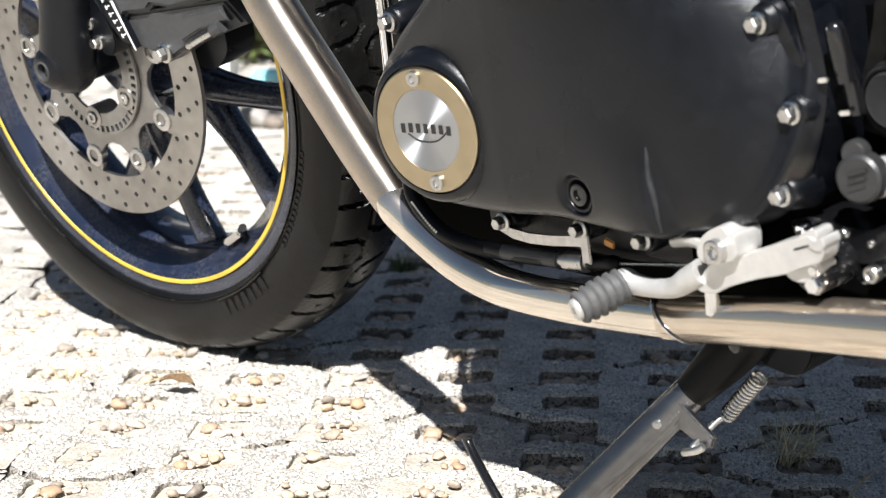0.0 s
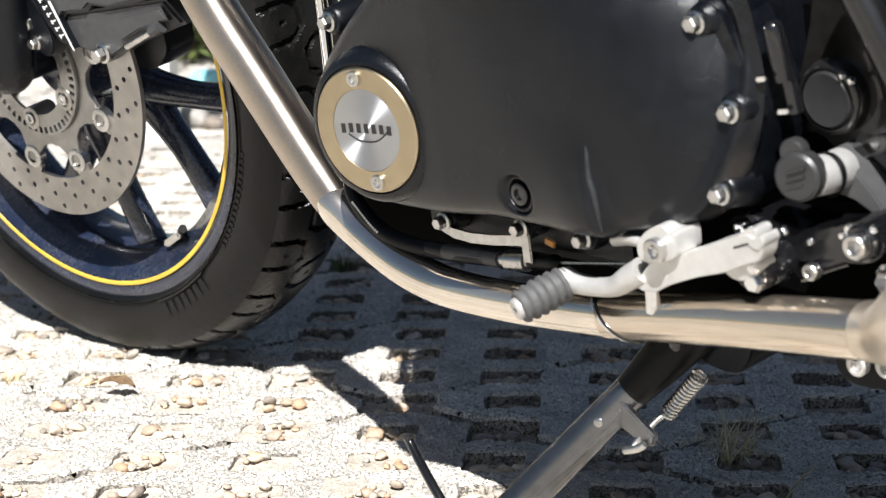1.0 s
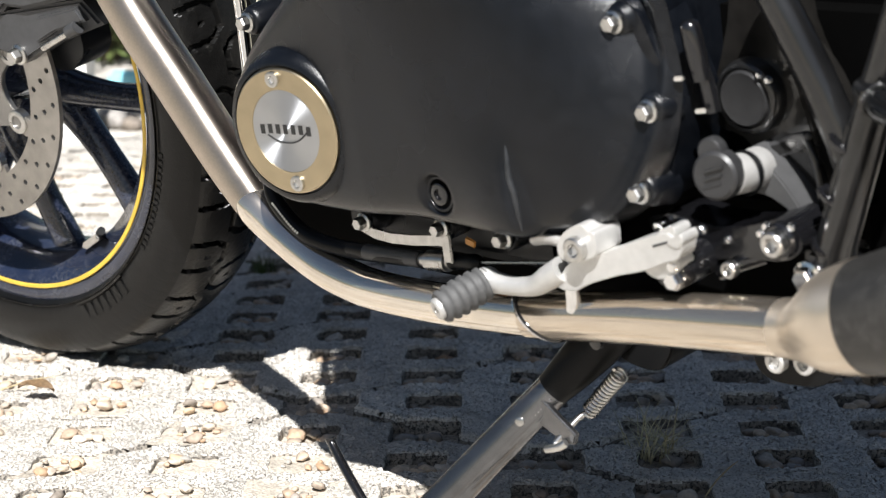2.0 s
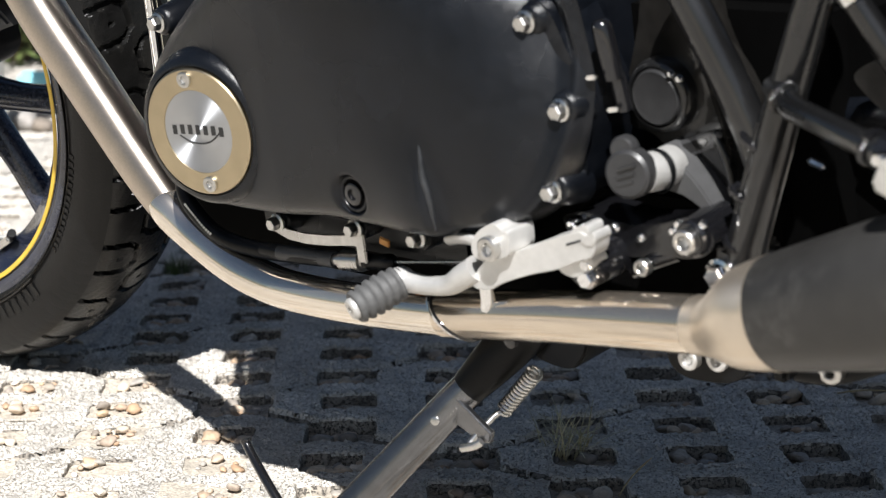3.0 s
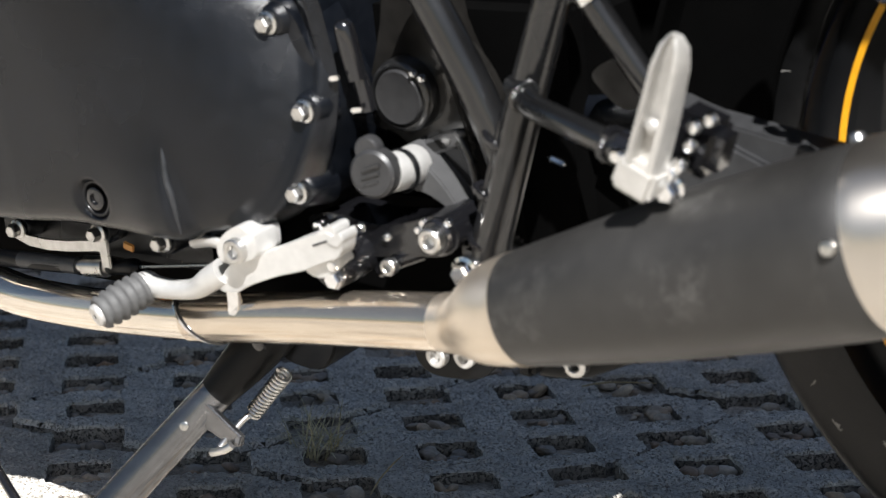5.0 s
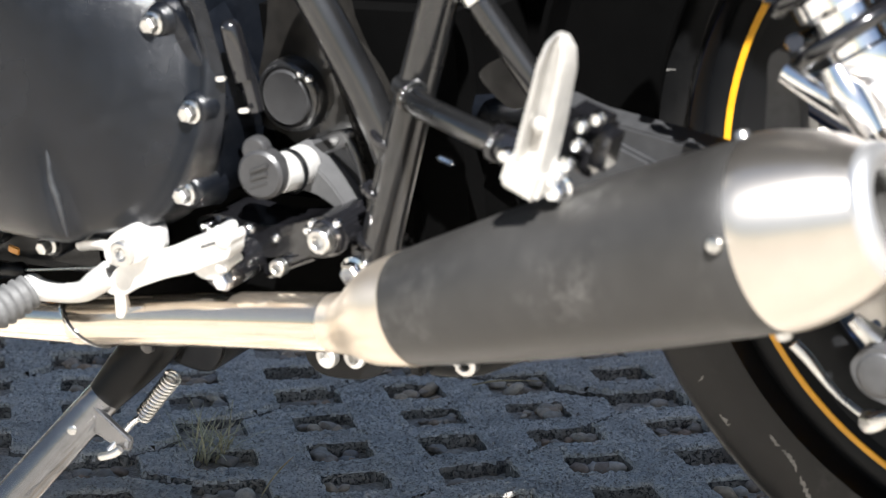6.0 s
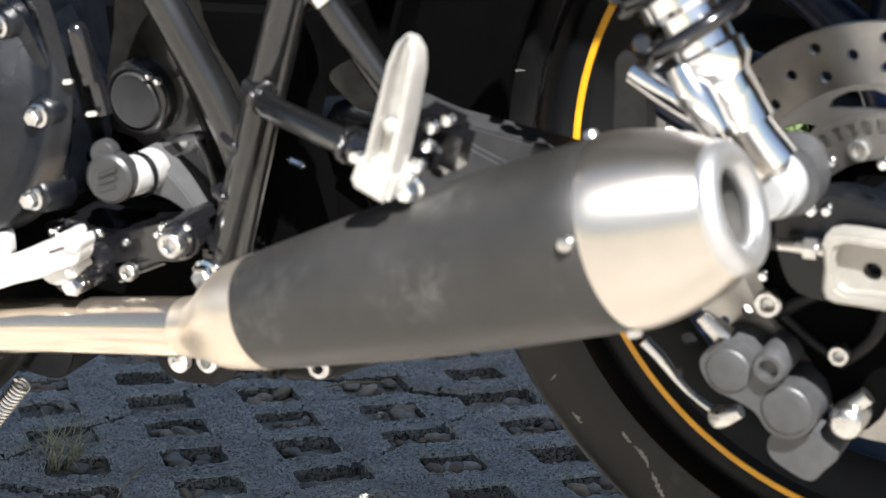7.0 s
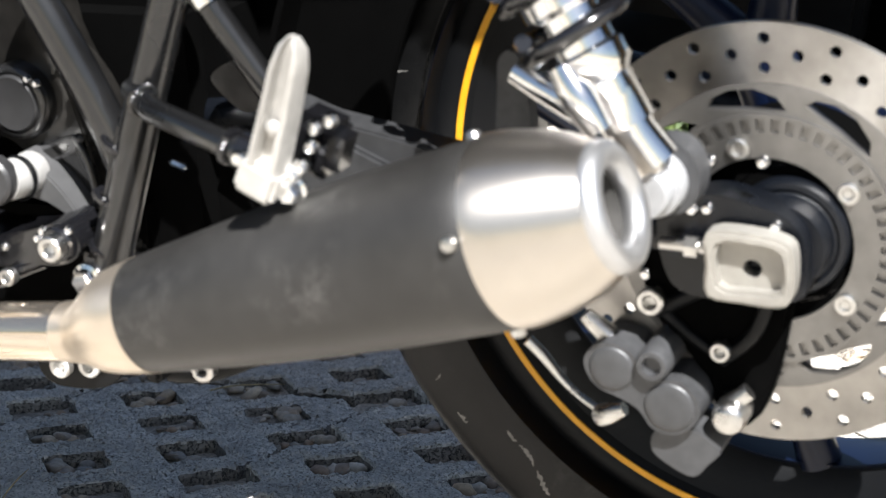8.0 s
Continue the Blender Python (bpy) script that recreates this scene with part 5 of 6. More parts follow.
part("axle_plate", plate([smooth_loop([(1.382, 0.334), (1.4000, 0.3400), (1.4147, 0.3425), (1.4320, 0.3390), (1.4492, 0.3335), (1.4600, 0.3225), (1.4620, 0.3050), (1.4560, 0.2860), (1.400, 0.284), (1.384, 0.300)], 4)], -0.062, -0.0860, 0.006), BLACK_SATIN, arm, smooth=60)
adj = part("chain_adjuster", plate([smooth_loop([(1.4135, 0.3270), (1.436, 0.3285), (1.4560, 0.3245), (1.4600, 0.3140), (1.4590, 0.2960), (1.4520, 0.2885), (1.432, 0.2890), (1.4130, 0.2915), (1.4125, 0.309)], 3), smooth_loop([(1.420, 0.3205), (1.437, 0.3215), (1.452, 0.3180), (1.4525, 0.2985), (1.436, 0.2965), (1.4195, 0.2985)], 3)], -0.090, -0.104, 0.002), ADJUSTER, bike, "bare alloy chain adjuster block")
part("adjuster_face", plate([smooth_loop([(1.419, 0.3215), (1.437, 0.3225), (1.453, 0.3190), (1.4535, 0.2975), (1.436, 0.2955), (1.4185, 0.2975)], 3), circle(1.4360, 0.3065, 0.0052, 16)], -0.084, -0.0955, 0), ADJUSTER, adj)
part("axle_hole", turned([(0.0054, 0.080), (0.0, 0.081)], (1.4360, 0, 0.3065), seg=16), DARK, adj)
part("adjuster_stud", bar([(1.386, -0.095, 0.3165), (1.4140, -0.095, 0.3155)], 0.0034, seg=12, steps=1), ZINC, adj)
part("lock_nut", bar([(1.400, -0.095, 0.3160), (1.407, -0.095, 0.3158)], 0.0060, seg=6, steps=1), ZINC, adj)
hub = part("hub_cover", turned([(0.0330, 0.0), (0.0330, 0.020), (0.0315, 0.0225), (0.0285, 0.0230), (0.0270, 0.0215), (0.0255, 0.0225), (0.0250, 0.034), (0.0235, 0.0365), (0.0, 0.0370)], (1.4450, -0.036, 0.3105), seg=48), BLACK_SATIN, bike, "satin black hub cover")
part("hub_ring", turned([(0.0415, 0.0), (0.0415, 0.010), (0.0400, 0.0125), (0.0380, 0.0125), (0.0370, 0.0100)], (1.4450, -0.036, 0.3105), seg=48), BLACK_GLOSS, hub)
for x, z in ((1.4097, 0.3348), (1.4463, 0.3280), (1.4013, 0.3338), (1.4067, 0.3585), (1.4112, 0.3610), (1.4395, 0.3627)):
    part("round_stud", turned([(0.0035, 0.0), (0.0035, 0.003), (0.0022, 0.0048), (0, 0.0052)], (x, -0.085, z), seg=14), CHROME, arm)

S0, S1 = Vector((1.285, -0.120, 0.562)), Vector((1.392, -0.130, 0.374))
SD = (S1 - S0).normalized()
SL = (S1 - S0).length
shock = part("rear_shock", turned([(0.0170, 0.0), (0.0170, SL - 0.112), (0.0205, SL - 0.110), (0.0210, SL - 0.088), (0.0165, SL - 0.085), (0.0165, SL - 0.064), (0.0195, SL - 0.062), (0.0195, SL - 0.052), (0.0155, SL - 0.047), (0.0150, SL - 0.02), (0.0, SL - 0.02)], S0, SD, seg=40), CHROME, bike, "chromed rear shock absorber")
EYE_ALLOY = material("eye_alloy", (0.36, 0.365, 0.375), 0.42, 0.35, vary=0.08, scale=120, bump=0.0002, bump_scale=900, stain=0.12)
SU = SD.orthogonal().normalized()
SV2 = SD.cross(SU)
for k, r in ((0.168, 0.0280), (0.138, 0.0280), (0.110, 0.0280), (0.082, 0.0275)):
    o = S0 + SD * (SL - k)
    part("spring_coil", bar([tuple(o + (SU * math.cos(a) + SV2 * math.sin(a)) * r + SD * 0.010 * (a / 6.283)) for a in (2 * math.pi * i / 16 for i in range(17))], 0.0046, seg=10, steps=2), BLACK_GLOSS, shock)
part("preload_ring", turned([(0.0205, SL - 0.136), (0.0215, SL - 0.134), (0.0215, SL - 0.116), (0.0205, SL - 0.114)], S0, SD, seg=32), WHITE_PAINT, shock, "pale collar")
part("preload_ring", turned([(0.0200, SL - 0.162), (0.0212, SL - 0.160), (0.0212, SL - 0.144), (0.0200, SL - 0.142)], S0, SD, seg=32), WHITE_PAINT, shock, "pale collar")
eye = part("lower_eye", turned([(0.0, 0.0), (0.0165, 0.0), (0.0172, 0.003), (0.0172, 0.012), (0.0160, 0.0140), (0.0135, 0.0142), (0.0135, 0.0255), (0.0125, 0.0272), (0.0, 0.0275)], (1.3900, -0.108, 0.3565), seg=40), EYE_ALLOY, shock, "satin grey lower eye", smooth=35)
part("eye_block", plate([smooth_loop([(1.386, 0.374), (1.3985, 0.3775), (1.4090, 0.3700), (1.4125, 0.3560), (1.4080, 0.3430), (1.396, 0.338), (1.384, 0.344)], 4)], -0.090, -0.110, 0.005), GREY_CAST, eye)
for x, z in ((1.3895, 0.3790), (1.3960, 0.3710)):
    part("eye_screw", turned([(0.0046, 0.0), (0.0046, 0.004), (0.0030, 0.0066), (0, 0.0072)], (x, -0.127, z), seg=16), CHROME, eye)
part("clevis", bar([tuple(S1 - SD * 0.050 + Vector((0.004, -0.004, 0))), tuple(S1 - SD * 0.02), (1.395, -0.126, 0.372)], [0.0120, 0.0130, 0.0135], seg=18), CHROME, shock)
part("reservoir_tube", bar([(1.322, -0.128, 0.416), (1.338, -0.130, 0.408), (1.362, -0.132, 0.3955)], [0.0072, 0.0078, 0.0078], seg=20), CHROME, shock)
part("clevis_leg", bar([(1.352, -0.142, 0.424), (1.362, -0.144, 0.408), (1.372, -0.144, 0.392)], [0.0075, 0.0095, 0.0075], seg=18), CHROME, shock)

rc = part("rear_caliper", plate([smooth_loop([(1.336, 0.240), (1.346, 0.2500), (1.362, 0.2470), (1.370, 0.2360), (1.378, 0.2310), (1.392, 0.2310), (1.402, 0.2200), (1.401, 0.2080), (1.389, 0.1985), (1.375, 0.2005), (1.367, 0.2110), (1.356, 0.2170), (1.344, 0.2215), (1.337, 0.2300)], 4)], -0.052, -0.0845, 0.008), GREY_CAST, bike, "grey cast rear brake caliper", smooth=80)
for x, z, r in ((1.3520, 0.2345, 0.0135), (1.3850, 0.2150, 0.0150)):
    part("piston_dome", turned([(r, 0.080), (r * 0.98, 0.0848), (r * 0.86, 0.0858), (r * 0.55, 0.0863), (0, 0.0864)], (x, 0, z), seg=36), GREY_CAST, rc, smooth=80)
part("bolt_boss", turned([(0.0098, 0.05), (0.0098, 0.087), (0.0084, 0.090), (0.0056, 0.090), (0.0052, 0.086), (0, 0.086)], (1.3770, 0, 0.2410), seg=28), GREY_CAST, rc)
part("bleed_screw", bar([(1.346, -0.070, 0.2480), (1.338, -0.072, 0.2560), (1.333, -0.073, 0.2610)], [0.0066, 0.0054, 0.0042], seg=14, steps=1), ZINC, rc)
part("caliper_foot", plate([smooth_loop([(1.374, 0.1960), (1.392, 0.2020), (1.412, 0.1900), (1.404, 0.1780), (1.396, 0.1700), (1.384, 0.1740), (1.372, 0.1830)], 3)], -0.050, -0.078, 0.004), GREY_CAST, rc)
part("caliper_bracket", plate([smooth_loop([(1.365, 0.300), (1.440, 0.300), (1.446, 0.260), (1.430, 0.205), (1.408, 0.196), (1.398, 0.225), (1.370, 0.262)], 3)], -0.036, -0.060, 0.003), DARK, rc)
part("bracket_rib", bar([(1.372, -0.060, 0.262), (1.400, -0.062, 0.279), (1.432, -0.062, 0.288)], 0.0045, seg=12), BLACK_PLASTIC, rc)
part("bracket_rib", bar([(1.408, -0.060, 0.236), (1.428, -0.062, 0.256), (1.438, -0.062, 0.284)], 0.0042, seg=12), BLACK_PLASTIC, rc)
part("bracket_rib", bar([(1.374, -0.060, 0.264), (1.390, -0.061, 0.250), (1.408, -0.060, 0.238)], 0.0035, seg=12), BLACK_PLASTIC, rc)
part("bolt", bolt_mesh("caliper_socket", 0.0080, 0.008, ZINC), None, rc, m=pose(1.3700, -0.0620, 0.2700))
part("bolt", bolt_mesh("caliper_small", 0.0060, 0.007, ZINC), None, rc, m=pose(1.4095, -0.0620, 0.2440))
part("round_stud", turned([(0.0034, 0.0), (0.0034, 0.003), (0.0022, 0.0046), (0, 0.005)], (1.368, -0.066, 0.2865), seg=14), CHROME, rc)
part("banjo_bolt", turned([(0.0098, 0.050), (0.0098, 0.078), (0.0080, 0.0815), (0.0045, 0.083), (0, 0.083)], (1.4165, 0, 0.2095), seg=24), ZINC, rc)
part("banjo_neck", bar([(1.4165, -0.070, 0.2150), (1.4260, -0.068, 0.2230)], 0.0052, seg=12, steps=1), ZINC, rc)
part("line_end", bar([(1.334, -0.052, 0.1890), (1.3415, -0.060, 0.1945), (1.350, -0.060, 0.1990)], [0.0070, 0.0060, 0.0042], seg=16, steps=1), ZINC, rc)
part("brake_line", bar([(1.286, -0.045, 0.2280), (1.2955, -0.044, 0.2180), (1.306, -0.044, 0.2050), (1.318, -0.046, 0.1960), (1.334, -0.050, 0.1890)], [0.0036, 0.0034, 0.0024, 0.0021, 0.0024], seg=14), ZINC, rc, "bright steel brake line")

part("mudguard_stay", plate([smooth_loop([(1.2895, 0.4060), (1.2962, 0.4118), (1.3030, 0.4060), (1.3062, 0.3850), (1.3068, 0.3600), (1.3040, 0.3500), (1.2860, 0.3500), (1.2862, 0.3700), (1.2880, 0.3900)], 4)], -0.064, -0.0755, 0.004), STAY_GREY, bike, "dusty grey mudguard stay", smooth=60)

# ---- right side, seen through the frame and the wheel ----
far_muf = part("far_silencer", turned([(0.0310, -0.004), (0.0320, 0.0), (0.0350, 0.025), (0.0410, 0.085), (0.0455, 0.150), (0.0478, 0.205), (0.0482, SE), (0.0470, SE + 0.001)], (A0.x, 0.235, A0.z), MA, seg=48), BLACK_MATT, bike, "matt black silencer on the far side", smooth=60)
part("end_cap", turned([(0.0480, SE - 0.001), (0.0489, SE + 0.003), (0.0465, SE + 0.020), (0.0400, SE + 0.040), (0.0325, ML - 0.005), (0.0282, ML), (0.0190, ML), (0.0170, ML - 0.05), (0, ML - 0.05)], (A0.x, 0.235, A0.z), MA, seg=48), STEEL_CAP, far_muf)
part("sprocket", turned([(0.105, -0.140), (0.105, -0.146), (0.0, -0.146)], (1.433, 0.0, 0.307), seg=60), DARK, bike, "dark rear sprocket")
part("far_swing_arm", bar([(1.000, 0.110, 0.360), (1.200, 0.125, 0.355), (1.433, 0.130, 0.310)], [0.022, 0.020, 0.017], seg=20), BLACK_SATIN, bike, "satin black swing arm, far side")
part("chain_guard", block((0.36, 0.030, 0.050), (1.270, 0.115, 0.420), (0, 8, 0), 0.006), BLACK_PLASTIC, bike, "black chain guard")

# ---- ground and grass pavers ----
E1, E2 = Vector((0.0737, 0.0716)), Vector((0.0605, -0.0624))
ORIGIN = Vector((0.6416, 0.3261))
HOLE = (0.275, 0.305)


def sheet():
    bm = bmesh.new()
    s = 600.0
    bm.faces.new([bm.verts.new(p) for p in ((-s, -s, -0.040), (s, -s, -0.040), (s, s, -0.040), (-s, s, -0.040))])
    return tagged(part("ground", bm, SOIL, None, smooth=0), "pale sandy soil under and round the paving", "ground", kind="structure")


sheet()
pavement = tagged(new("pavement"), "pale concrete grass pavers with pebble-filled holes", "paving", kind="structure")


def plan(i, j):
    return ORIGIN + E1 * i + E2 * j


SIDES = ((1, 0, 0.4, 0.4), (0, 1, 0.4, -0.4), (-1, 0, -0.4, -0.4), (0, -1, -0.4, 0.4))


def cells_within(test):
    """Sectors of the cells whose middle passes the test, gathered by the paver that they belong to."""
    found = {}
    for i in range(-70, 71):
        for j in range(-80, 81):
            c = plan(i, j)
            if not test(c):
                continue
            for k, (a, b, dp, dq) in enumerate(SIDES):
                key = (math.floor((i + j + dp) / 4), math.floor((i - j + dq - 2) / 6))
                found.setdefault(key, []).append((i, j, k))
    return found


def paver_geometry(sectors, key, steps, levels):
    """Corners and faces of one paver: the ground round each hole, with the hole's walls and worn lips."""
    rng = random.Random(key[0] * 1009 + key[1] * 37 + 5)
    lift, tx, ty = rng.uniform(-0.0030, 0.0030), rng.uniform(-0.010, 0.010), rng.uniform(-0.010, 0.010)
    own = set(sectors)
    mid = Vector((0, 0))
    for i, j, k in sectors:
        mid += plan(i + SIDES[k][0] * 0.4, j + SIDES[k][1] * 0.4)
    mid /= len(sectors)
    V, F, index = [], [], {}

    def vert(u, v, z):
        tag = (round(u, 4), round(v, 4), round(z, 4))
        if tag not in index:
            p = plan(u, v)
            q = mid + (p - mid) * 0.966
            n = noise.noise(Vector((p.x * 38, p.y * 38, 0.3))) * 0.0016 + noise.noise(Vector((p.x * 130, p.y * 130, 4.3))) * 0.0015
            if steps > 8 and z > -0.012:
                n += (1.0 if z > -0.0006 else 0.35) * (noise.noise(Vector((p.x * 310, p.y * 310, 9.1))) * 0.0024 + min(0.0, noise.noise(Vector((p.x * 170, p.y * 170, 2.7))) + 0.12) * 0.0050)
            wob = 0.0022
            q = q + Vector((noise.noise(Vector((p.x * 60, p.y * 60, 7.1 + z * 30))), noise.noise(Vector((p.x * 60, p.y * 60, 11.7 + z * 30))))) * wob
            index[tag] = len(V)
            V.append((q.x, q.y, z + n + lift + tx * (p.x - mid.x) + ty * (p.y - mid.y)))
        return index[tag]

    for i, j, k in sectors:
        a, b = SIDES[k][0], SIDES[k][1]
        rows = []
        for m in range(steps + 1):
            s = -1 + 2 * m / steps
            f = (1 + abs(s) ** 9) ** (-1 / 9)
            edge = abs(s) > 0.999
            row = []
            for kind, w, z in levels:
                if kind == "hole":
                    x, y = HOLE[0] * f * w, HOLE[1] * s * f * w
                    if b:
                        x, y = HOLE[1] * f * w, HOLE[0] * s * f * w
                else:
                    h1, h2 = (HOLE[0], HOLE[1]) if a else (HOLE[1], HOLE[0])
                    x = h1 * f + (0.5 - h1 * f) * w
                    y = h2 * s * f + (0.5 * s - h2 * s * f) * w
                # turn the sector to its side
                u, v = (a * x, a * y) if a else (-b * y, b * x)
                if edge:
                    nxt = (k + (1 if s > 0 else -1)) % 4
                    if (i, j, nxt) not in own and kind != "hole":
                        z -= 0.0050
                row.append(vert(i + u, j + v, z))
            rows.append(row)
        for p, q in zip(rows, rows[1:]):
            for n in range(len(levels) - 1):
                F.append((p[n], q[n], q[n + 1], p[n + 1]))
        for m, step in ((0, -1), (steps, 1)):
            if (i, j, (k + step) % 4) not in own:
                row = rows[m]
                for n in range(len(levels) - 1):
                    if levels[n][0] == "hole" and levels[n][2] < -0.02:
                        continue
                    lo = []
                    for idx in (row[n], row[n + 1]):
                        x, y, z = V[idx]
                        V.append((x, y, z - 0.02))
                        lo.append(len(V) - 1)
                    quad = (row[n], row[n + 1], lo[1], lo[0])
                    F.append(quad if step > 0 else quad[::-1])
    return V, F


FINE = (("hole", 0.91, -0.042), ("hole", 0.95, -0.018), ("hole", 0.970, -0.009), ("hole", 0.985, -0.0035), ("hole", 1.0, -0.0008)) + tuple(("top", w, 0.0) for w in (0.05, 0.12, 0.20, 0.29, 0.38, 0.47, 0.56, 0.65, 0.74, 0.83, 0.92, 1.0))
ROUGH = (("hole", 0.92, -0.042), ("hole", 1.0, -0.003), ("top", 0.3, 0.0), ("top", 1.0, 0.0))


def near_paving(c):
    return -0.95 < c.x < 1.35 and -0.42 < c.y < 1.05 and c.x + c.y > -0.45 and c.x - c.y < 1.45


near_cells = cells_within(near_paving)
for key, sectors in near_cells.items():
    V, F = paver_geometry(sectors, key, 22, FINE)
    me = bpy.data.meshes.new("paver")
    me.from_pydata(V, [], F)
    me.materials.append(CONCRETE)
    me.materials.append(HOLE_SHADE)
    # Steep faces down in the holes take the darker, shade-painted copy.
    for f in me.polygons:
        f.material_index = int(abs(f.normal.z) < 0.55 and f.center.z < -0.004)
    me.shade_smooth()
    me.set_sharp_from_angle(angle=radians(55))
    part("paver", me, None, pavement)
far_cells = cells_within(lambda c: not near_paving(c) and -2.4 < c.x < 3.2 and -2.6 < c.y < 2.3)
VV, FF = [], []
for key, sectors in far_cells.items():
    V, F = paver_geometry(sectors, key, 2, ROUGH)
    n = len(VV)
    VV += V
    FF += [tuple(n + k for k in f) for f in F]
me = bpy.data.meshes.new("outer_pavers")
me.from_pydata(VV, [], FF)
me.materials.append(CONCRETE)
me.shade_smooth()
me.set_sharp_from_angle(angle=radians(55))
tagged(part("outer_pavers", me, None, pavement), "more concrete grass pavers further off", kind="stuff")


# sand and pebbles in the holes
def island_colours(name, stops, rough, bump):
    m = material(name, (0.5, 0.5, 0.5), rough, vary=0.2, scale=220, bump=bump, bump_scale=500)
    nt = m.node_tree
    geo, ramp = nt.nodes.new("ShaderNodeNewGeometry"), nt.nodes.new("ShaderNodeValToRGB")
    ramp.color_ramp.interpolation = "LINEAR"
    el = ramp.color_ramp.elements
    while len(el) < len(stops):
        el.new(0.5)
    for e, (at, c) in zip(el, stops):
        e.position, e.color = at, (*c, 1)
    nt.links.new(geo.outputs["Random Per Island"], ramp.inputs["Fac"])
    scale = [n for n in nt.nodes if n.type == "VECT_MATH"][0]
    nt.links.new(ramp.outputs["Color"], scale.inputs[0])
    return m


PEBBLE = island_colours("pebbles", ((0.0, (0.24, 0.205, 0.17)), (0.2, (0.50, 0.43, 0.35)), (0.4, (0.44, 0.29, 0.18)), (0.6, (0.34, 0.32, 0.29)), (0.8, (0.55, 0.41, 0.27)), (1.0, (0.68, 0.62, 0.54))), 0.7, 0.0004)
SAND = material("sand_fill", (0.50, 0.445, 0.37), 0.95, vary=0.35, scale=320, bump=0.003, bump_scale=420, stain=0.25)
rng = random.Random(11)
sphere = bmesh.new()
bmesh.ops.create_icosphere(sphere, subdivisions=2, radius=1.0)
SV = [v.co.copy() for v in sphere.verts]
SF = [tuple(v.index for v in f.verts) for f in sphere.faces]
sphere.free()
PV, PF, DV, DF = [], [], [], []
for i in range(-40, 41):
    for j in range(-40, 41):
        c = plan(i, j)
        if not near_paving(c):
            continue
        full = -0.0060 if c.x + 2.2 * c.y < 0.34 else -0.0135
        level = full + rng.uniform(-0.003, 0.003)
        base = len(DV)
        for u in range(5):
            for v in range(5):
                p = plan(i + (u / 2 - 1) * 0.40, j + (v / 2 - 1) * 0.42)
                edge = max(abs(u - 2), abs(v - 2)) / 2
                DV.append((p.x, p.y, level + 0.003 * (edge - 0.5) + noise.noise(Vector((p.x * 70, p.y * 70, 2))) * 0.004))
        for u in range(4):
            for v in range(4):
                q = base + u * 5 + v
                DF.append((q, q + 5, q + 6, q + 1))
        for _ in range(rng.randint(5, 11) if full > -0.009 else rng.randint(6, 15)):
            big = rng.random() ** 1.8
            r = (0.0026 + 0.0046 * big) if full > -0.009 else (0.0034 + 0.0058 * big)
            p = plan(i + rng.uniform(-0.20, 0.20), j + rng.uniform(-0.22, 0.22))
            turn = Euler((rng.uniform(-0.4, 0.4), rng.uniform(-0.4, 0.4), rng.uniform(0, 6.28))).to_matrix()
            size = Vector((r * rng.uniform(0.95, 1.5), r, r * rng.uniform(0.42, 0.70)))
            seed = Vector((rng.uniform(0, 50), rng.uniform(0, 50), 0))
            base = len(PV)
            at = Vector((p.x, p.y, level + r * 0.62))
            for s in SV:
                w = turn @ Vector((s.x * size.x, s.y * size.y, s.z * size.z)) * (1 + 0.50 * noise.noise(s * 1.5 + seed))
                PV.append(tuple(at + w))
            PF += [tuple(base + k for k in f) for f in SF]
for i in range(-70, 71):
    for j in range(-80, 81):
        c = plan(i, j)
        if near_paving(c) or not (-2.4 < c.x < 3.2 and -2.6 < c.y < 2.3):
            continue
        base = len(DV)
        for u, v in ((-1, -1), (1, -1), (1, 1), (-1, 1)):
            p = plan(i + u * 0.29, j + v * 0.32)
            DV.append((p.x, p.y, -0.009 + 0.002 * u * v))
        DF.append((base, base + 3, base + 2, base + 1))
for name, V, F, mat, label in (("sand", DV, DF, SAND, "sandy fill in the paver holes"), ("pebbles", PV, PF, PEBBLE, "small rounded grey and tan pebbles")):
    me = bpy.data.meshes.new(name)
    me.from_pydata(V, [], F)
    me.materials.append(mat)
    me.shade_smooth()
    tagged(part(name, me, None, None), label, name, kind="stuff")


# ---- tufts, leaf and twigs ----
def tuft(name, x, y, z, count, tall, spread, mat, label, seed):
    rng = random.Random(seed)
    bm = bmesh.new()
    for _ in range(count):
        a, lean = rng.uniform(0, 6.28), rng.uniform(0.3, 1.25)
        h, w = tall * rng.uniform(0.5, 1.0), rng.uniform(0.0008, 0.0017)
        bx, by = x + rng.uniform(-1, 1) * spread * 0.4, y + rng.uniform(-1, 1) * spread * 0.4
        side = Vector((-math.sin(a), math.cos(a), 0)) * w
        prev = None
        for k in range(6):
            s = k / 5
            p = Vector((bx + math.cos(a) * spread * lean * s ** 1.6, by + math.sin(a) * spread * lean * s ** 1.6, z + h * s * (1 - 0.35 * lean * s)))
            pair = (bm.verts.new(p - side * (1 - 0.85 * s)), bm.verts.new(p + side * (1 - 0.85 * s)))
            if prev:
                bm.faces.new((prev[0], prev[1], pair[1], pair[0]))
            prev = pair
    return tagged(part(name, bm, mat, None), label, "grass")


STRAW = material("straw", (0.42, 0.34, 0.20), 0.8, vary=0.3, scale=200)
GREEN = material("grass_green", (0.09, 0.13, 0.035), 0.7, vary=0.4, scale=200)
OLIVE = material("grass_olive", (0.58, 0.52, 0.33), 0.7, vary=0.4, scale=200)
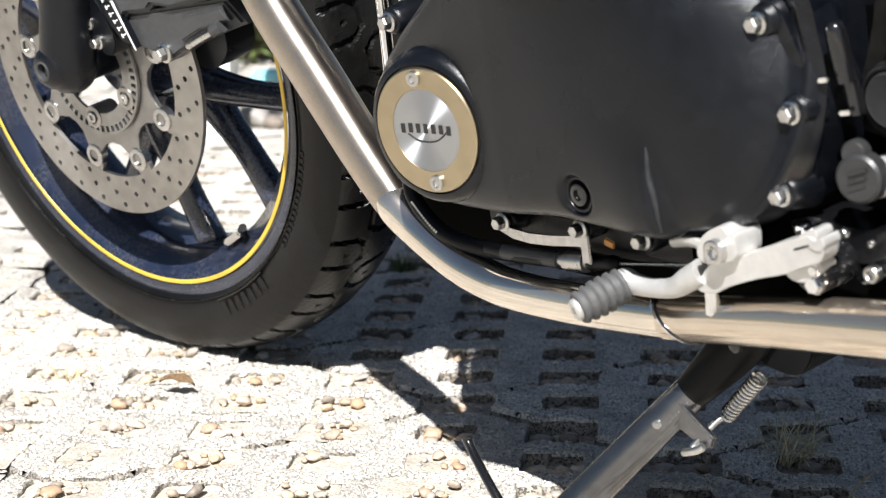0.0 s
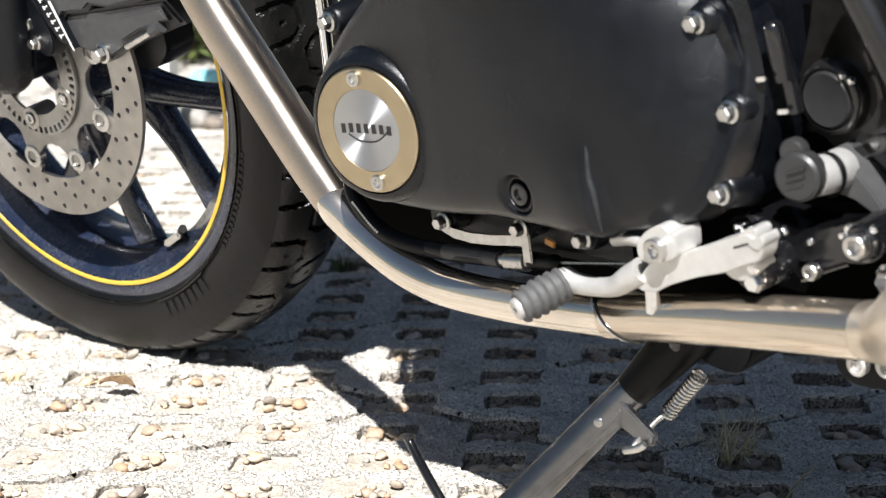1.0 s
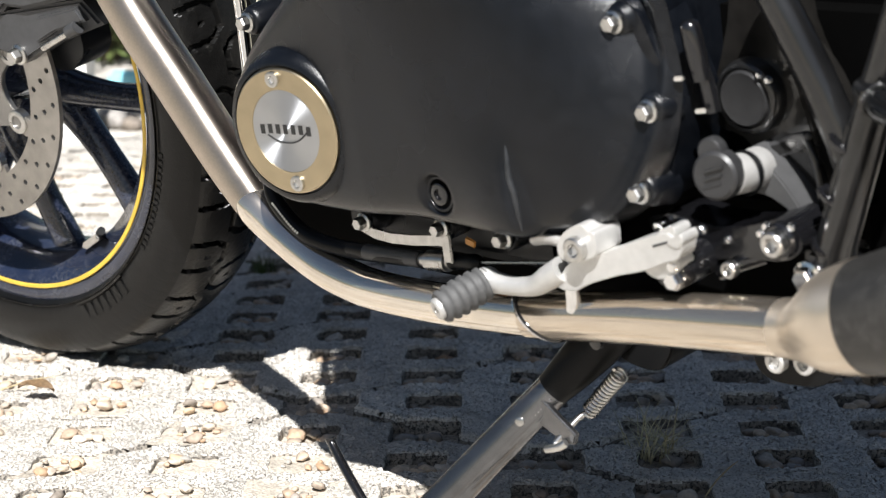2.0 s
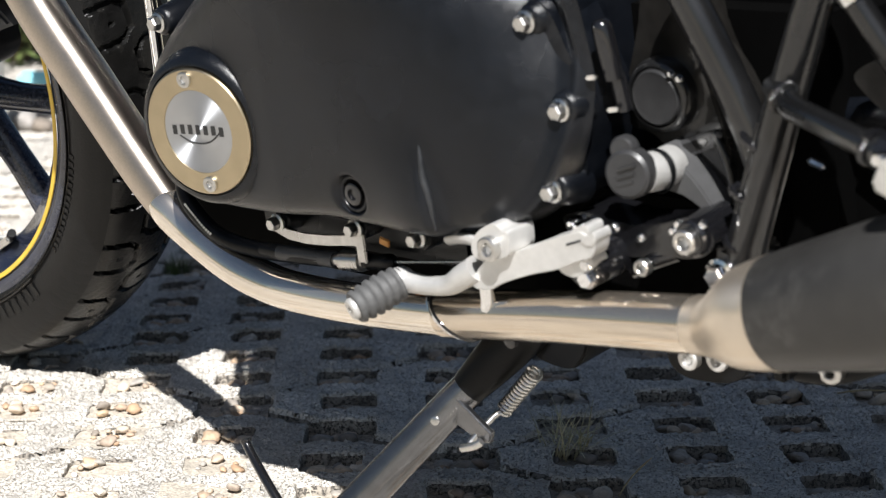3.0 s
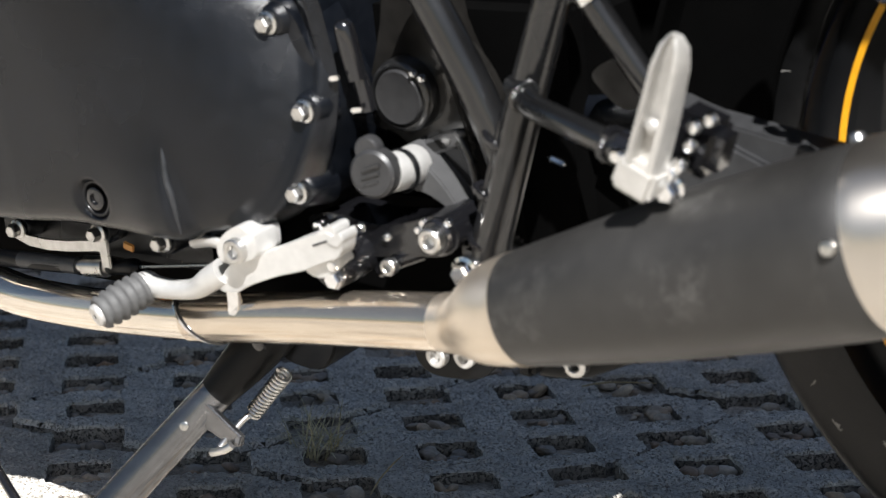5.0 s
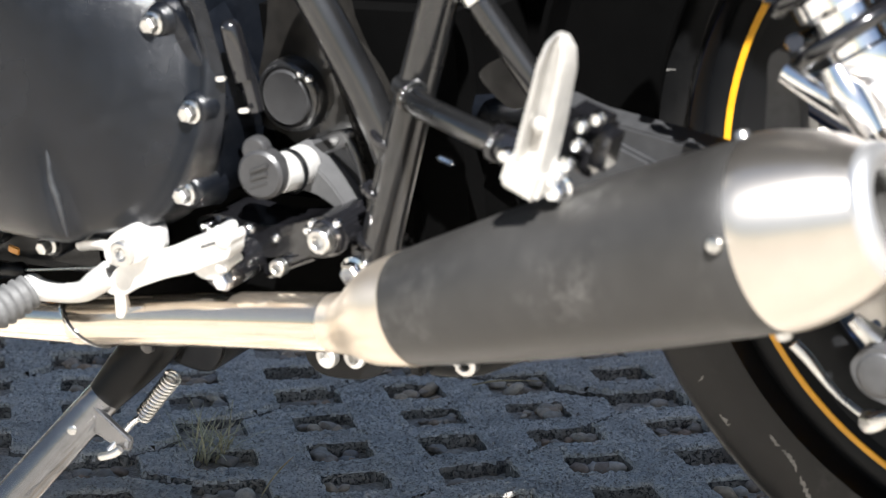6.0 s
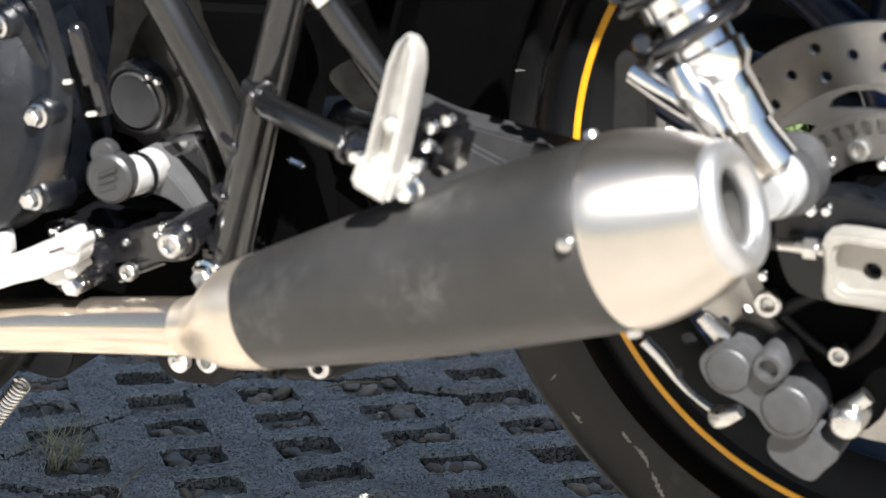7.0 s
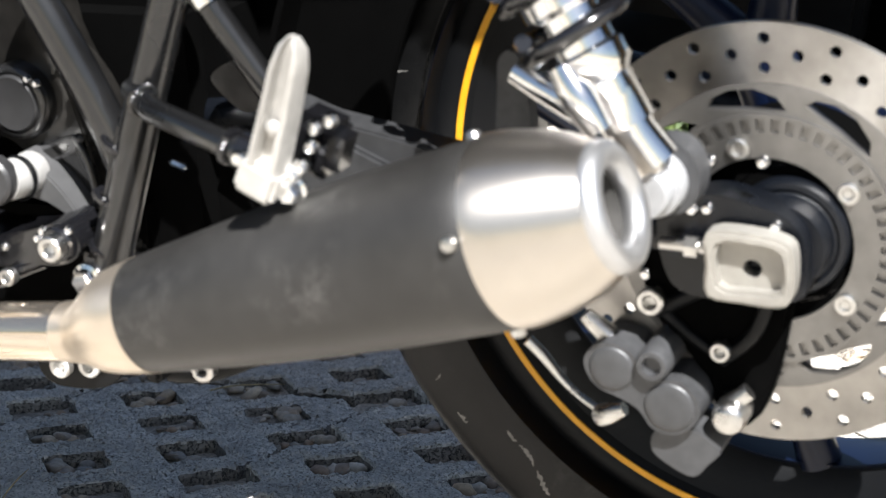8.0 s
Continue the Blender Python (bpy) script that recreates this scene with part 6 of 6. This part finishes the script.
tuft("grass_tuft", 0.6580, 0.1540, -0.012, 58, 0.054, 0.050, OLIVE, "thin green and straw grass tuft in a paver hole", 3)
tuft("grass_tuft", -0.1755, 0.4058, -0.026, 60, 0.05, 0.03, GREEN, "green grass tuft in a paver hole", 4)
tuft("dry_tuft", 0.0229, -0.1883, -0.010, 46, 0.036, 0.030, STRAW, "dry straw-coloured grass tuft", 5)


def dry_leaf():
    bm = bmesh.new()
    rows = []
    for k in range(9):
        s = k / 8
        w = 0.0085 * math.sin(math.pi * s) ** 0.7 + 0.0004
        cx, cz = -0.018 + 0.036 * s, 0.006 + 0.006 * math.sin(s * 3.1)
        rows.append([bm.verts.new((cx, w * t, cz + 0.0035 * abs(t) + 0.0012 * math.sin(9 * s + t))) for t in (-1, -0.5, 0, 0.5, 1)])
    for a, b in zip(rows, rows[1:]):
        for k in range(4):
            bm.faces.new((a[k], a[k + 1], b[k + 1], b[k]))
    bmesh.ops.solidify(bm, geom=bm.faces, thickness=0.0004)
    return tagged(part("dry_leaf", bm, material("dry_leaf", (0.26, 0.17, 0.09), 0.7, vary=0.3, scale=260, bump=0.0004), None, m=pose(0.1350, -0.1345, 0.0015, 8, 6, 40)), "curled brown dry leaf on the paving", "leaf")


dry_leaf()
for pts, r in (([(0.0883, -0.1433, 0.001), (0.1139, -0.1249, 0.012), (0.1343, -0.1106, 0.016)], 0.0007), ([(0.7745, 0.0753, -0.004), (0.7740, 0.0900, 0.006), (0.7790, 0.1000, 0.016), (0.7860, 0.1050, 0.024)], 0.0008), ([(0.7592, 0.4294, 0.001), (0.7797, 0.4468, 0.004), (0.8154, 0.4754, 0.002)], 0.0009)):
    tagged(part("dry_twig", bar(pts, [r] * (len(pts) - 1) + [r * 0.4], seg=6), STRAW, None), "thin straw-coloured dry stalk on the paving", "twig")

# ---- what stands beyond the paving ----
PLASTER = material("white_plaster", (0.78, 0.77, 0.74), 0.85, vary=0.05, scale=40, bump=0.001, bump_scale=200)
tagged(part("white_post", block((0.10, 0.10, 1.40), (-1.2657, 0.8436, 0.69), (0, 0, 45), 0.006), PLASTER, None), "white painted post at the edge of the paving", "post")
tagged(part("low_board", block((0.60, 0.05, 0.085), (-1.5010, 1.4623, 0.005), (0, 0, 40), 0.008), material("turquoise_paint", (0.30, 0.68, 0.76), 0.5, vary=0.08, scale=30), None), "turquoise painted low board lying behind the stones", "board")
rng = random.Random(23)
stone_mats = [material("border_stone", c, 0.85, vary=0.25, scale=90, bump=0.002, bump_scale=160) for c in ((0.34, 0.26, 0.20), (0.30, 0.28, 0.26), (0.20, 0.17, 0.14))]
for k in range(22):
    x, y = -1.8282 + k * 0.0532 + rng.uniform(-0.01, 0.01), 0.6953 + k * 0.0261 + rng.uniform(-0.02, 0.02)
    r = rng.uniform(0.018, 0.030)
    seed = Vector((rng.uniform(0, 50), 0, 0))
    bm = bmesh.new()
    bmesh.ops.create_icosphere(bm, subdivisions=3, radius=1.0)
    for v in bm.verts:
        v.co = Vector((v.co.x * r * 1.25, v.co.y * r, v.co.z * r * 0.85)) * (1 + 0.22 * noise.noise(v.co * 1.4 + seed))
    tagged(part("border_stone", bm, stone_mats[k % 3], None, m=pose(x, y, r * 0.72 - 0.002, rng.uniform(-15, 15), 0, rng.uniform(0, 360))), "rounded brown stone in a border row", "stone", group="border stones")


def shrub(x, y, tall, wide, count, seed):
    """A low shrub: stems and many small leaves."""
    rng = random.Random(seed)
    root = tagged(new("shrub"), "low leafy green shrub beyond the paving", "shrub")
    root.matrix_world = pose(x, y, -0.03)
    stems = bmesh.new()
    tips = []
    for k in range(9):
        a = rng.uniform(0, 6.28)
        tip = Vector((math.cos(a) * wide * rng.uniform(0.3, 0.8), math.sin(a) * wide * rng.uniform(0.3, 0.8), tall * rng.uniform(0.5, 0.95)))
        tips.append(tip)
        sweep(stems, [(0, 0, 0), tuple(tip * 0.5 + Vector((rng.uniform(-1, 1), rng.uniform(-1, 1), 0)) * wide * 0.1), tuple(tip)], [0.012, 0.007, 0.003], seg=8, steps=4)
    part("stems", stems, material("shrub_bark", (0.10, 0.075, 0.05), 0.9, vary=0.3, scale=80, bump=0.001), root)
    V, F = [], []
    for k in range(count):
        c = rng.choice(tips) * rng.uniform(0.25, 1.05) + Vector((rng.gauss(0, 1), rng.gauss(0, 1), rng.gauss(0, 0.8))) * wide * 0.20
        c.z = max(c.z, 0.03)
        R = Euler((rng.uniform(-1.2, 1.2), rng.uniform(-1.2, 1.2), rng.uniform(0, 6.28))).to_matrix()
        n, s = len(V), rng.uniform(0.012, 0.026)
        for p in ((-1, 0, 0), (-0.2, 0.42, 0.08), (0.9, 0, -0.15), (-0.2, -0.42, 0.08)):
            V.append(tuple(c + R @ (Vector(p) * s)))
        F += [(n, n + 1, n + 2), (n, n + 2, n + 3)]
    me = bpy.data.meshes.new("leaves")
    me.from_pydata(V, [], F)
    me.materials.append(LEAF)
    part("leaves", me, None, root)


LEAF = island_colours("shrub_leaves", ((0.0, (0.035, 0.055, 0.018)), (0.5, (0.07, 0.11, 0.03)), (1.0, (0.15, 0.19, 0.06))), 0.55, 0.0003)
for x, y, tall, wide, n, seed in ((0.80, 1.74, 0.27, 0.22, 1500, 5), (-2.25, 1.62, 0.75, 0.45, 3800, 1), (-3.0, 2.5, 1.2, 0.6, 2600, 2), (0.45, 2.75, 0.7, 0.45, 3000, 3), (-0.35, 2.85, 0.8, 0.5, 3000, 4)):
    shrub(x, y, tall, wide, n, seed)
